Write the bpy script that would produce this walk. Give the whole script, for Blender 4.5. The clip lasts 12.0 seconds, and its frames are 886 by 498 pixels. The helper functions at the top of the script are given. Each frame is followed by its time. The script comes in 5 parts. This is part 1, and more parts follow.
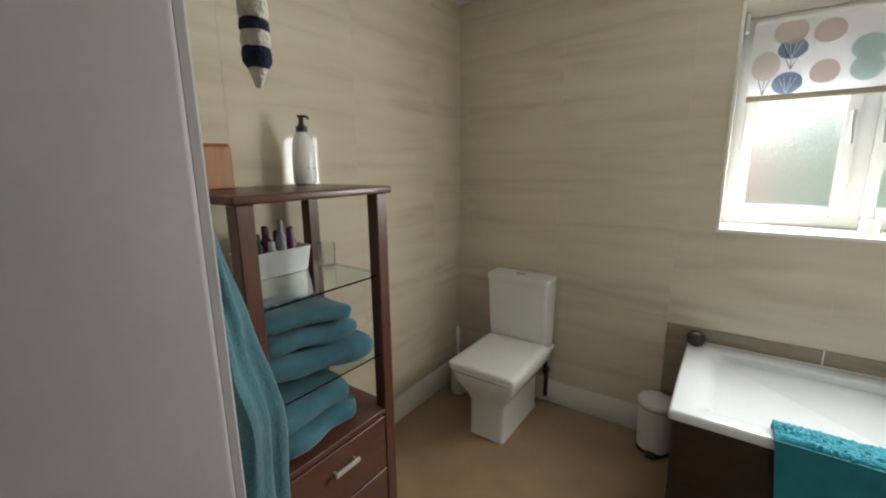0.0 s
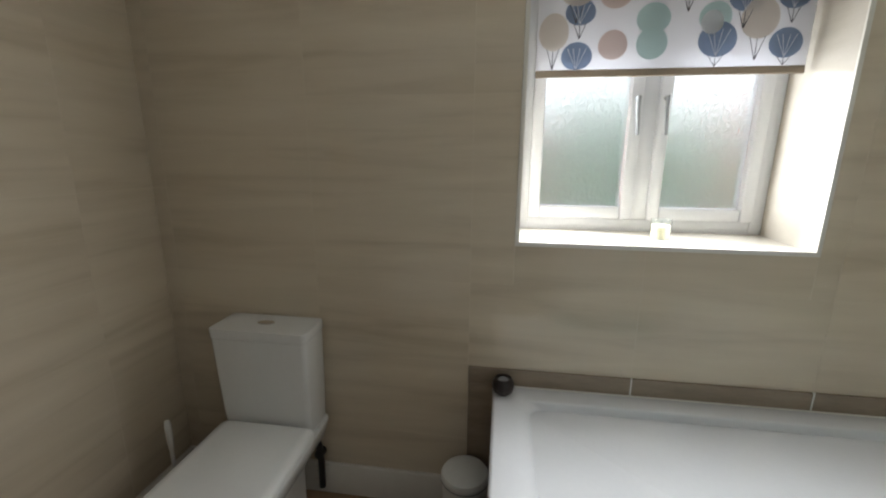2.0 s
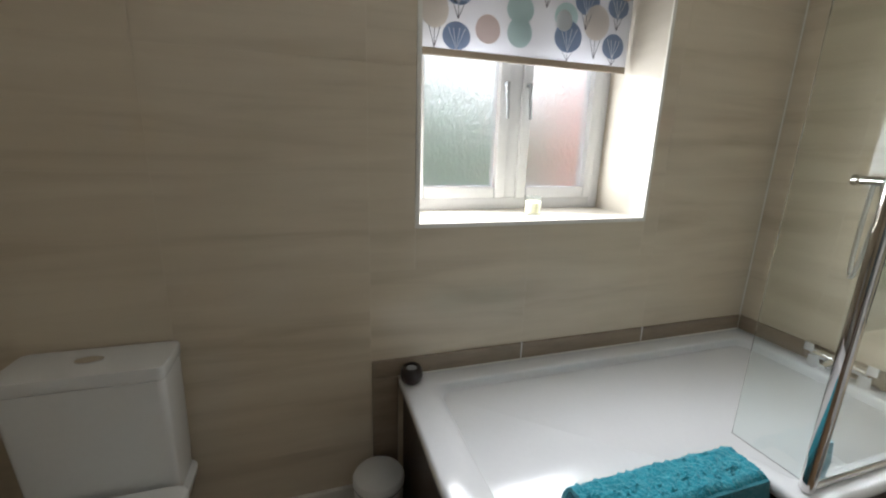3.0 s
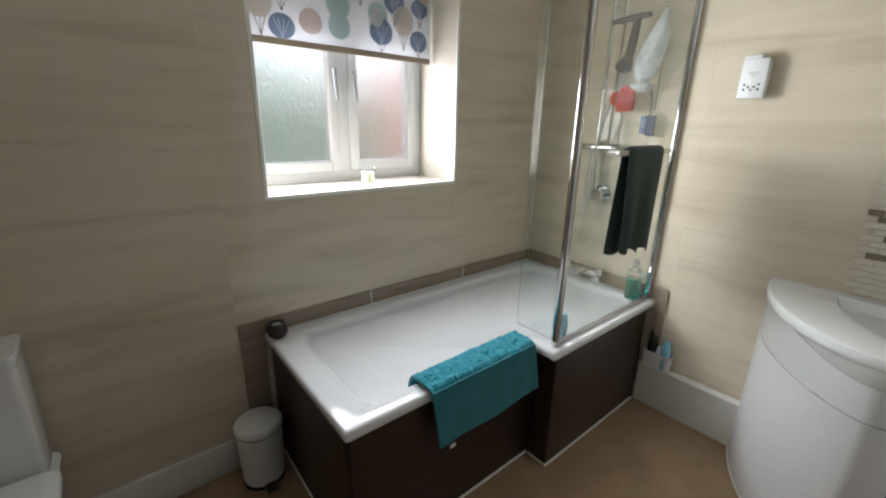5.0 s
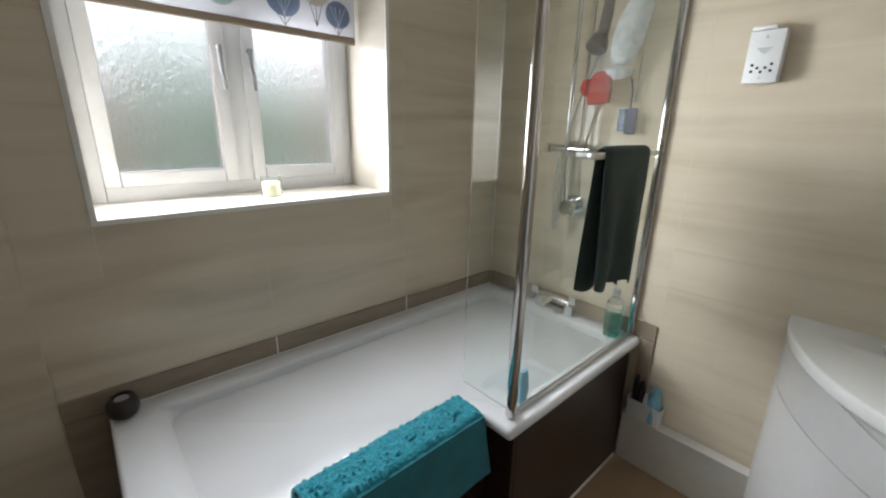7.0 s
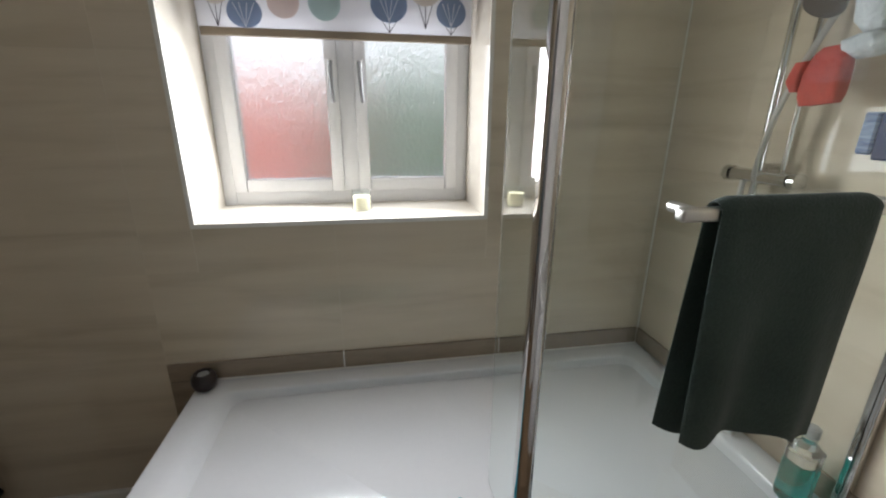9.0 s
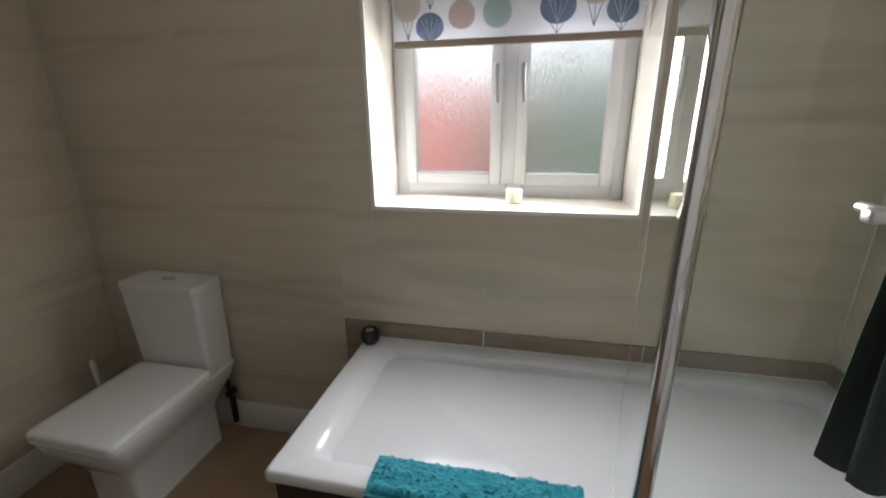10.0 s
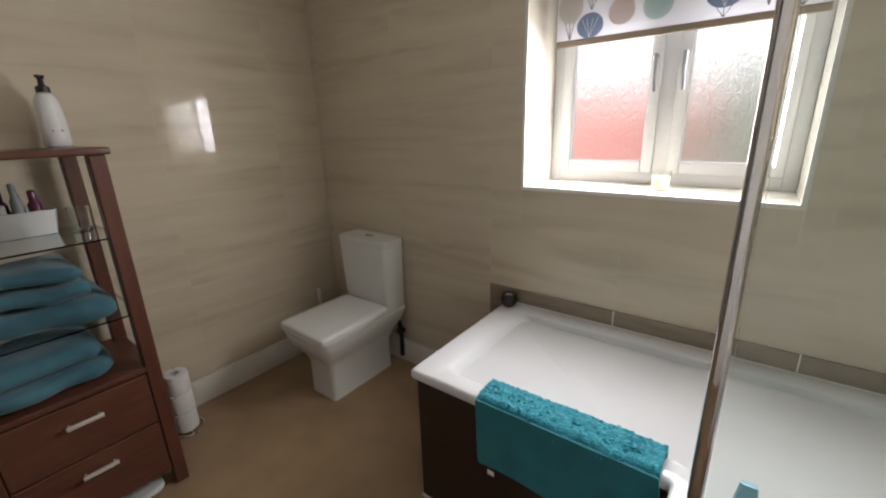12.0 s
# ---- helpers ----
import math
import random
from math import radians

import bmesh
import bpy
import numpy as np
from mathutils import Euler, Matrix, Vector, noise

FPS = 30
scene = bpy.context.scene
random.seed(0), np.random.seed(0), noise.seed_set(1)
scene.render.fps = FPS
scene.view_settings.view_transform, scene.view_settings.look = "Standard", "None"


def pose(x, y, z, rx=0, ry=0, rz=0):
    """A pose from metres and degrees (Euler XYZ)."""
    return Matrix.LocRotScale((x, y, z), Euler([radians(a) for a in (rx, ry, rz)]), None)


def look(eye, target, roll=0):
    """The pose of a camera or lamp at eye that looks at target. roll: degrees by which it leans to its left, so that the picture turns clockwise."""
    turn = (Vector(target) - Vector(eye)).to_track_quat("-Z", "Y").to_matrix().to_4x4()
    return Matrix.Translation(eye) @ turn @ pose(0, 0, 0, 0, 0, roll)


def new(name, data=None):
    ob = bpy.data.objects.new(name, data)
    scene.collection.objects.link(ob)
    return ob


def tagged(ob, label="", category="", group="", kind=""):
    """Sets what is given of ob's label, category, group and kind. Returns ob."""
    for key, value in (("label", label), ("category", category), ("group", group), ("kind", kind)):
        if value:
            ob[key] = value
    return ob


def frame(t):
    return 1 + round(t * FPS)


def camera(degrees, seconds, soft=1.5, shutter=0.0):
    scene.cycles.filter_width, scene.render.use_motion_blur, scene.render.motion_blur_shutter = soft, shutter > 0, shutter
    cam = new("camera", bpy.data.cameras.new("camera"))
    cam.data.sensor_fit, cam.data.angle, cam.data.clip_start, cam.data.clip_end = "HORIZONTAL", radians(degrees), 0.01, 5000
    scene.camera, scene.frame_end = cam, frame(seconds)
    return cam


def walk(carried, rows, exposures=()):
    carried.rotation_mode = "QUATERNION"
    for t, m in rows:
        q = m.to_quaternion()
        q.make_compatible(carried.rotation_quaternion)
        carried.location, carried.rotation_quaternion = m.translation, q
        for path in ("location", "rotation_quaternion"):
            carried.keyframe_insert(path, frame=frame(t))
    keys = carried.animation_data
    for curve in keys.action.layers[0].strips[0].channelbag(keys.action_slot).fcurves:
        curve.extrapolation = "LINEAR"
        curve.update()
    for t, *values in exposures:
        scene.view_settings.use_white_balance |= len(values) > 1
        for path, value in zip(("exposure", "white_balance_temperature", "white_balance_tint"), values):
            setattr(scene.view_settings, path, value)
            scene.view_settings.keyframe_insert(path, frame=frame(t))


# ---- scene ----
cam = camera(94.7, 12.0, soft=2.1)
METRES, EYE, TILT, LEAN, TURN = 8.0, 1.5, 0.0, 0.0, 31.8
PATH = [
    (0, (-1.597, -2.279, 1.454), (-2.727, -0.679, 1.053), -0.6),
    (0.5, (-1.717, -2.022, 1.45), (-2.671, -0.315, 1.03), -0.3),
    (1, (-1.686, -1.774, 1.413), (-2.452, 0.027, 1.001), -0.4),
    (1.5, (-1.693, -1.567, 1.409), (-2.198, 0.326, 1.005), 0.1),
    (2, (-1.696, -1.443, 1.45), (-1.972, 0.487, 1.001), 0.4),
    (2.5, (-1.793, -1.358, 1.424), (-1.762, 0.583, 0.94), 0.6),
    (3, (-1.974, -1.334, 1.41), (-1.376, 0.511, 0.924), 1.7),
    (3.5, (-2.051, -1.427, 1.429), (-1.157, 0.28, 0.892), 1.5),
    (5.5, (-2.107, -1.648, 1.436), (-0.856, -0.201, 0.853), 1.4),
    (6, (-2.027, -1.612, 1.43), (-0.758, -0.18, 0.848), 1.5),
    (6.5, (-1.875, -1.507, 1.406), (-0.565, -0.107, 0.839), 1.3),
    (8.5, (-1.086, -1.332, 1.451), (-0.334, 0.423, 0.857), 0.6),
    (9, (-1.065, -1.372, 1.475), (-0.742, 0.506, 0.868), 0.4),
    (9.5, (-1.099, -1.412, 1.47), (-1.134, 0.499, 0.882), -0.0),
    (10, (-1.05, -1.467, 1.466), (-1.45, 0.398, 0.863), -0.6),
    (10.5, (-0.953, -1.551, 1.444), (-1.812, 0.16, 0.864), -1.5),
    (11, (-0.86, -1.626, 1.445), (-1.915, -0.029, 0.863), -1.6),
    (11.5, (-0.803, -1.657, 1.423), (-1.938, -0.115, 0.847), -1.8),
    (12, (-0.811, -1.673, 1.422), (-1.979, -0.155, 0.844), -1.8),
]
walk(cam, [(t, look(eye, target, roll)) for t, eye, target, roll in PATH],
     exposures=((0, 0.98, 6500, 5), (0.5, 0.92, 6450, 6), (1.0, 0.84, 6450, 7), (1.5, 0.52, 6350, 8), (3.0, 0.35, 6350, 10), (5.5, 0.37, 6300, 9.5),
                (8.5, 0.0, 6350, 11.5), (10.5, 0.17, 6500, 13), (12, 0.48, 6700, 14)))

# ---- light ----
SUN_EL, SUN_AZ = radians(38), radians(60)
world = bpy.data.worlds.new("sky")
scene.world = world
world.use_nodes = True
wn = world.node_tree
sky = wn.nodes.new("ShaderNodeTexSky")
sky.sky_type = "NISHITA"
sky.sun_disc = False
sky.sun_elevation, sky.sun_rotation = SUN_EL, SUN_AZ
wn.nodes["Background"].inputs["Strength"].default_value = 0.15
sky_soft = wn.nodes.new("ShaderNodeMixRGB")
sky_soft.inputs[0].default_value = 0.75
sky_soft.inputs[2].default_value = (14, 14.2, 14.6, 1)
wn.links.new(sky.outputs[0], sky_soft.inputs[1])
wn.links.new(sky_soft.outputs[0], wn.nodes["Background"].inputs["Color"])
sun = new("sun", bpy.data.lights.new("sun", "SUN"))
sun.data.energy, sun.data.angle, sun.data.color = 3.4, radians(20), (1, 0.96, 0.9)
sun.matrix_world = look((5, -6, 9), (-1, 3, 1))
# the sky's light through the two panes below the blind, and in the recess
for where, wide, watts, aim in (((-1.385, 0.284, 1.49), 0.325, 3.8, (0, -1, 0)), ((-0.921, 0.284, 1.49), 0.325, 3.8, (0, -1, 0)), ((-1.157, 0.13, 1.47), 0.80, 12.0, (-0.24, -1, -0.32))):
    skylight = new("window_skylight", bpy.data.lights.new("window_skylight", "AREA"))
    skylight.data.shape, skylight.data.size, skylight.data.size_y = "RECTANGLE", wide, 0.42 if wide > 0.4 else 0.50
    skylight.data.energy, skylight.data.color = watts, (0.94, 0.97, 1.0)
    skylight.data.cycles.use_multiple_importance_sampling = wide < 0.4
    skylight.matrix_world = look(where, [p + q for p, q in zip(where, aim)])


# ---- materials ----
def mat_base(name, rough=0.5, metal=0.0):
    m = bpy.data.materials.new(name)
    m.use_nodes = True
    b = m.node_tree.nodes["Principled BSDF"]
    b.inputs["Roughness"].default_value, b.inputs["Metallic"].default_value = rough, metal
    return m, m.node_tree, b


def ramp(nt, stops):
    r = nt.nodes.new("ShaderNodeValToRGB")
    while len(r.color_ramp.elements) < len(stops):
        r.color_ramp.elements.new(0.5)
    for e, (p, c) in zip(r.color_ramp.elements, stops):
        e.position, e.color = p, (*c, 1)
    return r


def coords(nt, scale, shift=False):
    """Object coordinates, stretched; shift: running on from piece to piece, but for a small random step."""
    tc = nt.nodes.new("ShaderNodeTexCoord")
    mp = nt.nodes.new("ShaderNodeMapping")
    mp.inputs["Scale"].default_value = scale
    nt.links.new(tc.outputs["Object"], mp.inputs["Vector"])
    if shift:
        oi = nt.nodes.new("ShaderNodeObjectInfo")
        mul = nt.nodes.new("ShaderNodeVectorMath")
        mul.operation = "MULTIPLY_ADD"
        mul.inputs[1].default_value = (0.7, 0.7, 0.035)
        nt.links.new(oi.outputs["Random"], mul.inputs[0])
        nt.links.new(oi.outputs["Location"], mul.inputs[2])
        add = nt.nodes.new("ShaderNodeVectorMath")
        nt.links.new(tc.outputs["Object"], add.inputs[0])
        nt.links.new(mul.outputs[0], add.inputs[1])
        nt.links.new(add.outputs[0], mp.inputs["Vector"])
    return mp


def noisy(name, c1, c2, scale=8.0, rough=0.5, metal=0.0, bump=0.0, bscale=60.0, stretch=(1, 1, 1), rough2=None, sheen=0.0, fine=0.25):
    """Two colours mixed by coarse and fine noise, with bump."""
    m, nt, b = mat_base(name, rough, metal)
    mp = coords(nt, stretch)
    n = nt.nodes.new("ShaderNodeTexNoise")
    n.inputs["Scale"].default_value, n.inputs["Detail"].default_value = scale, 6
    nt.links.new(mp.outputs[0], n.inputs["Vector"])
    n2 = nt.nodes.new("ShaderNodeTexNoise")
    n2.inputs["Scale"].default_value, n2.inputs["Detail"].default_value = bscale, 4
    nt.links.new(mp.outputs[0], n2.inputs["Vector"])
    mx = nt.nodes.new("ShaderNodeMixRGB")
    mx.inputs[0].default_value = fine
    nt.links.new(n.outputs["Fac"], mx.inputs[1])
    nt.links.new(n2.outputs["Fac"], mx.inputs[2])
    r = ramp(nt, [(0.35, c1), (0.65, c2)])
    nt.links.new(mx.outputs[0], r.inputs[0])
    nt.links.new(r.outputs[0], b.inputs["Base Color"])
    if rough2 is not None:
        mr = nt.nodes.new("ShaderNodeMapRange")
        mr.inputs["To Min"].default_value, mr.inputs["To Max"].default_value = rough, rough2
        nt.links.new(n.outputs["Fac"], mr.inputs["Value"])
        nt.links.new(mr.outputs[0], b.inputs["Roughness"])
    if bump:
        bp = nt.nodes.new("ShaderNodeBump")
        bp.inputs["Strength"].default_value, bp.inputs["Distance"].default_value = bump, 0.01
        nt.links.new(n2.outputs["Fac"], bp.inputs["Height"])
        nt.links.new(bp.outputs[0], b.inputs["Normal"])
    if sheen:
        b.inputs["Sheen Weight"].default_value = sheen
        b.inputs["Sheen Roughness"].default_value = 0.4
    return m


def travertine(name, light, mid, dark, rough):
    """Glazed stone-look tile: long level veins, and a darker band low in each tile."""
    m, nt, b = mat_base(name, rough)
    b.inputs["Specular IOR Level"].default_value = 0.42
    mp = coords(nt, (0.8, 0.8, 8), True)
    n = nt.nodes.new("ShaderNodeTexNoise")
    n.inputs["Scale"].default_value, n.inputs["Detail"].default_value, n.inputs["Distortion"].default_value = 1.6, 7, 0.5
    nt.links.new(mp.outputs[0], n.inputs["Vector"])
    mp2 = coords(nt, (1.2, 1.2, 60), True)
    n2 = nt.nodes.new("ShaderNodeTexNoise")
    n2.inputs["Scale"].default_value, n2.inputs["Detail"].default_value = 2.2, 4
    nt.links.new(mp2.outputs[0], n2.inputs["Vector"])
    tc = nt.nodes.new("ShaderNodeTexCoord")
    sep = nt.nodes.new("ShaderNodeSeparateXYZ")
    nt.links.new(tc.outputs["Object"], sep.inputs[0])
    wav = nt.nodes.new("ShaderNodeTexNoise")
    wav.inputs["Scale"].default_value, wav.inputs["Detail"].default_value = 2.6, 2
    nt.links.new(coords(nt, (1, 1, 0.3), True).outputs[0], wav.inputs["Vector"])
    a = nt.nodes.new("ShaderNodeMath")
    a.operation = "MULTIPLY_ADD"
    a.inputs[1].default_value = 0.11
    nt.links.new(wav.outputs["Fac"], a.inputs[0])
    nt.links.new(sep.outputs["Z"], a.inputs[2])
    band = ramp(nt, [(0.0, (0, 0, 0)), (0.12, (0.15, 0.15, 0.15)), (0.19, (1, 1, 1)), (0.225, (0.25, 0.25, 0.25)), (0.33, (0, 0, 0))])
    nt.links.new(a.outputs[0], band.inputs[0])
    s = nt.nodes.new("ShaderNodeMath")
    s.operation = "MULTIPLY_ADD"
    s.inputs[1].default_value = 0.13
    nt.links.new(band.outputs[0], s.inputs[0])
    nt.links.new(n.outputs["Fac"], s.inputs[2])
    s2 = nt.nodes.new("ShaderNodeMath")
    s2.operation = "MULTIPLY_ADD"
    s2.inputs[1].default_value = 0.06
    nt.links.new(n2.outputs["Fac"], s2.inputs[0])
    nt.links.new(s.outputs[0], s2.inputs[2])
    r = ramp(nt, [(0.38, light), (0.60, mid), (0.84, dark)])
    nt.links.new(s2.outputs[0], r.inputs[0])
    nt.links.new(r.outputs[0], b.inputs["Base Color"])
    bp = nt.nodes.new("ShaderNodeBump")
    bp.inputs["Strength"].default_value, bp.inputs["Distance"].default_value = 0.03, 0.002
    n3 = nt.nodes.new("ShaderNodeTexNoise")
    n3.inputs["Scale"].default_value = 7
    nt.links.new(mp.outputs[0], n3.inputs["Vector"])
    nt.links.new(n3.outputs["Fac"], bp.inputs["Height"])
    nt.links.new(bp.outputs[0], b.inputs["Normal"])
    return m


def glassy(name, colour, rough, ior=1.45, bump=0.0, bscale=40.0):
    m, nt, b = mat_base(name, rough)
    b.inputs["Base Color"].default_value = (*colour, 1)
    b.inputs["Transmission Weight"].default_value = 1
    b.inputs["IOR"].default_value = ior
    if bump:
        n = nt.nodes.new("ShaderNodeTexNoise")
        n.inputs["Scale"].default_value, n.inputs["Detail"].default_value = bscale, 3
        nt.links.new(coords(nt, (1, 1, 0.6)).outputs[0], n.inputs["Vector"])
        bp = nt.nodes.new("ShaderNodeBump")
        bp.inputs["Strength"].default_value, bp.inputs["Distance"].default_value = bump, 0.004
        nt.links.new(n.outputs["Fac"], bp.inputs["Height"])
        nt.links.new(bp.outputs[0], b.inputs["Normal"])
    return m


def cloth_through(name, colour, through_colour, share=0.5):
    """Thin woven cloth that lets light through."""
    m, nt, b = mat_base(name, 0.8)
    b.inputs["Base Color"].default_value = (*colour, 1)
    tr = nt.nodes.new("ShaderNodeBsdfTranslucent")
    tr.inputs["Color"].default_value = (*through_colour, 1)
    n = nt.nodes.new("ShaderNodeTexNoise")
    n.inputs["Scale"].default_value = 260
    nt.links.new(coords(nt, (1, 1, 1)).outputs[0], n.inputs["Vector"])
    bp = nt.nodes.new("ShaderNodeBump")
    bp.inputs["Strength"].default_value, bp.inputs["Distance"].default_value = 0.2, 0.001
    nt.links.new(n.outputs["Fac"], bp.inputs["Height"])
    nt.links.new(bp.outputs[0], b.inputs["Normal"])
    mix = nt.nodes.new("ShaderNodeMixShader")
    mix.inputs[0].default_value = share
    nt.links.new(b.outputs[0], mix.inputs[1])
    nt.links.new(tr.outputs[0], mix.inputs[2])
    nt.links.new(mix.outputs[0], nt.nodes["Material Output"].inputs["Surface"])
    return m


TILE = travertine("beige_tile", (0.66, 0.575, 0.445), (0.61, 0.525, 0.40), (0.50, 0.42, 0.31), 0.035)
BORDER = noisy("taupe_tile", (0.25, 0.195, 0.14), (0.33, 0.26, 0.19), 5, 0.25, stretch=(1, 1, 5), bscale=30)
GROUT = noisy("pale_grout", (0.64, 0.57, 0.46), (0.70, 0.63, 0.51), 12, 0.8)
SEAL = noisy("white_sealant", (0.7, 0.68, 0.62), (0.78, 0.76, 0.7), 9, 0.4)
PLASTER = noisy("white_plaster", (0.72, 0.71, 0.68), (0.78, 0.77, 0.74), 4, 0.7, bump=0.05)
REVEAL = noisy("cream_reveal_tile", (0.54, 0.495, 0.42), (0.60, 0.555, 0.48), 5, 0.15, stretch=(1, 1, 4))
VINYL = noisy("tan_vinyl", (0.28, 0.185, 0.105), (0.36, 0.24, 0.138), 6, 0.27, bump=0.06, bscale=180, rough2=0.45)
PAINT = noisy("white_satin_paint", (0.66, 0.63, 0.57), (0.73, 0.70, 0.64), 3, 0.35, bump=0.04, bscale=25)
UPVC = noisy("white_upvc", (0.74, 0.75, 0.77), (0.80, 0.81, 0.83), 3, 0.28)
CERAMIC = noisy("white_ceramic", (0.76, 0.76, 0.74), (0.80, 0.80, 0.78), 2, 0.07)
ACRYLIC = noisy("white_acrylic", (0.70, 0.705, 0.715), (0.74, 0.745, 0.755), 2, 0.12)
WENGE = noisy("dark_wenge", (0.018, 0.009, 0.006), (0.038, 0.018, 0.011), 6, 0.3, bump=0.15, bscale=50, stretch=(1, 1, 9))
WALNUT = noisy("red_brown_wood", (0.085, 0.029, 0.017), (0.125, 0.044, 0.026), 7, 0.36, bump=0.12, bscale=45, stretch=(6, 6, 0.9))
WALNUT_TOP = noisy("red_brown_wood_level", (0.088, 0.031, 0.018), (0.135, 0.048, 0.028), 7, 0.32, bump=0.12, bscale=45, stretch=(6, 0.8, 6))
PINE = noisy("orange_wood", (0.29, 0.115, 0.035), (0.40, 0.165, 0.052), 5, 0.45, bump=0.1, stretch=(5, 5, 0.8))
CHROME = noisy("chrome", (0.78, 0.78, 0.78), (0.86, 0.86, 0.86), 5, 0.04, 1.0)
DARKCHROME = noisy("screen_chrome", (0.55, 0.53, 0.515), (0.62, 0.60, 0.585), 5, 0.06, 1.0)
# white paint with the doorway's shade put into its grey base colour
SHADED_JAMB = noisy("shade_darkened_white_lining_paint", (0.33, 0.305, 0.30), (0.37, 0.345, 0.335), 3, 0.6)
BRUSHED = noisy("brushed_metal", (0.6, 0.58, 0.55), (0.7, 0.68, 0.65), 5, 0.3, 1.0)
GLOSSWHITE = noisy("gloss_white_door", (0.62, 0.61, 0.60), (0.67, 0.66, 0.65), 2, 0.22)
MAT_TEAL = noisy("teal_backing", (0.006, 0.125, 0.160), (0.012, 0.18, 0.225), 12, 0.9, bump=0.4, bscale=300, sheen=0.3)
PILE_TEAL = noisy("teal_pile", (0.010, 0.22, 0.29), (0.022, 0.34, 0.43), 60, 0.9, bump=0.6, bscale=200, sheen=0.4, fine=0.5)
TOWEL_TEAL = noisy("soft_teal_terry", (0.030, 0.105, 0.140), (0.065, 0.175, 0.215), 9, 0.95, bump=0.25, bscale=240, sheen=0.3, fine=0.15)
ROBE_TEAL = noisy("blue_teal_fleece", (0.034, 0.108, 0.135), (0.068, 0.185, 0.215), 7, 0.95, bump=0.4, bscale=200, sheen=0.5, fine=0.4)
TOWEL_DARK = noisy("dark_green_terry", (0.022, 0.036, 0.030), (0.038, 0.056, 0.046), 9, 0.95, bump=0.3, bscale=260, sheen=0.08, fine=0.5)
BLACK = noisy("black_plastic", (0.01, 0.01, 0.01), (0.02, 0.018, 0.018), 8, 0.35)
DARKPOT = noisy("dark_brown_glaze", (0.012, 0.008, 0.008), (0.03, 0.018, 0.016), 14, 0.3, bump=0.3)
PLUM = noisy("plum_plastic", (0.10, 0.015, 0.05), (0.16, 0.03, 0.08), 6, 0.3)
NAVY = noisy("navy_wool", (0.008, 0.009, 0.035), (0.016, 0.018, 0.06), 20, 0.95, bump=0.8, bscale=180)
CREAMWOOL = noisy("cream_wool", (0.62, 0.57, 0.48), (0.72, 0.68, 0.58), 20, 0.95, bump=0.8, bscale=180)
RED = noisy("red_cloth", (0.36, 0.022, 0.012), (0.54, 0.042, 0.022), 22, 0.7, bump=0.3, bscale=90)
BLUE = noisy("blue_plastic", (0.012, 0.028, 0.10), (0.02, 0.045, 0.15), 10, 0.6)
STRIPE = noisy("striped_blue_card", (0.03, 0.07, 0.20), (0.30, 0.40, 0.55), 26, 0.5, stretch=(1, 0.5, 4))
SATIN = noisy("satin_metal", (0.74, 0.70, 0.66), (0.82, 0.78, 0.74), 5, 0.45, 0.6)
PALEBLUE = noisy("pale_blue_plastic", (0.18, 0.42, 0.55), (0.3, 0.55, 0.66), 10, 0.35)
WHITEPL = noisy("white_plastic", (0.72, 0.72, 0.70), (0.78, 0.78, 0.76), 6, 0.35)
SHOWERGREY = noisy("dark_grey_plastic", (0.07, 0.06, 0.055), (0.11, 0.095, 0.09), 8, 0.35)
GREYPL = noisy("grey_plastic", (0.25, 0.26, 0.27), (0.32, 0.33, 0.34), 8, 0.4)
PAPER = noisy("white_paper", (0.76, 0.75, 0.72), (0.82, 0.81, 0.79), 20, 0.9, bump=0.4, bscale=120)
WAX = noisy("cream_wax", (0.75, 0.66, 0.42), (0.8, 0.72, 0.5), 6, 0.5)
NET = noisy("white_net", (0.48, 0.51, 0.52), (0.68, 0.70, 0.71), 25, 0.7, bump=0.8, bscale=70)
MOSAIC_L = noisy("cream_marble", (0.6, 0.54, 0.45), (0.7, 0.64, 0.55), 14, 0.2)
MOSAIC_D = noisy("brown_marble", (0.17, 0.125, 0.09), (0.27, 0.21, 0.155), 14, 0.2)
GLASS = glassy("clear_glass", (0.93, 0.985, 0.965), 0.0)
SHELFGLASS = glassy("shelf_glass", (0.85, 0.95, 0.92), 0.02)
OBSCURE = glassy("obscure_glass", (0.97, 0.98, 0.98), 0.34, 1.45, 1.0, 90)
ont = OBSCURE.node_tree
mist = ont.nodes.new("ShaderNodeBsdfTranslucent")
mist.inputs["Color"].default_value = (0.85, 0.87, 0.9, 1)
mist_mix = ont.nodes.new("ShaderNodeMixShader")
mist_noise = ont.nodes.new("ShaderNodeTexNoise")
mist_noise.inputs["Scale"].default_value, mist_noise.inputs["Detail"].default_value, mist_noise.inputs["Distortion"].default_value = 55, 3, 0.4
ont.links.new(coords(ont, (1, 1, 0.8)).outputs[0], mist_noise.inputs["Vector"])
mist_range = ont.nodes.new("ShaderNodeMapRange")
mist_range.inputs["From Min"].default_value, mist_range.inputs["From Max"].default_value = 0.35, 0.65
mist_range.inputs["To Min"].default_value, mist_range.inputs["To Max"].default_value = 0.07, 0.19
ont.links.new(mist_noise.outputs["Fac"], mist_range.inputs["Value"])
ont.links.new(mist_range.outputs[0], mist_mix.inputs[0])
ont.links.new(ont.nodes["Principled BSDF"].outputs[0], mist_mix.inputs[1])
ont.links.new(mist.outputs[0], mist_mix.inputs[2])
ont.links.new(mist_mix.outputs[0], ont.nodes["Material Output"].inputs["Surface"])
TEALGEL = glassy("teal_gel", (0.02, 0.62, 0.56), 0.08)
BOTTLE = glassy("clear_bottle", (0.92, 0.96, 0.96), 0.1)
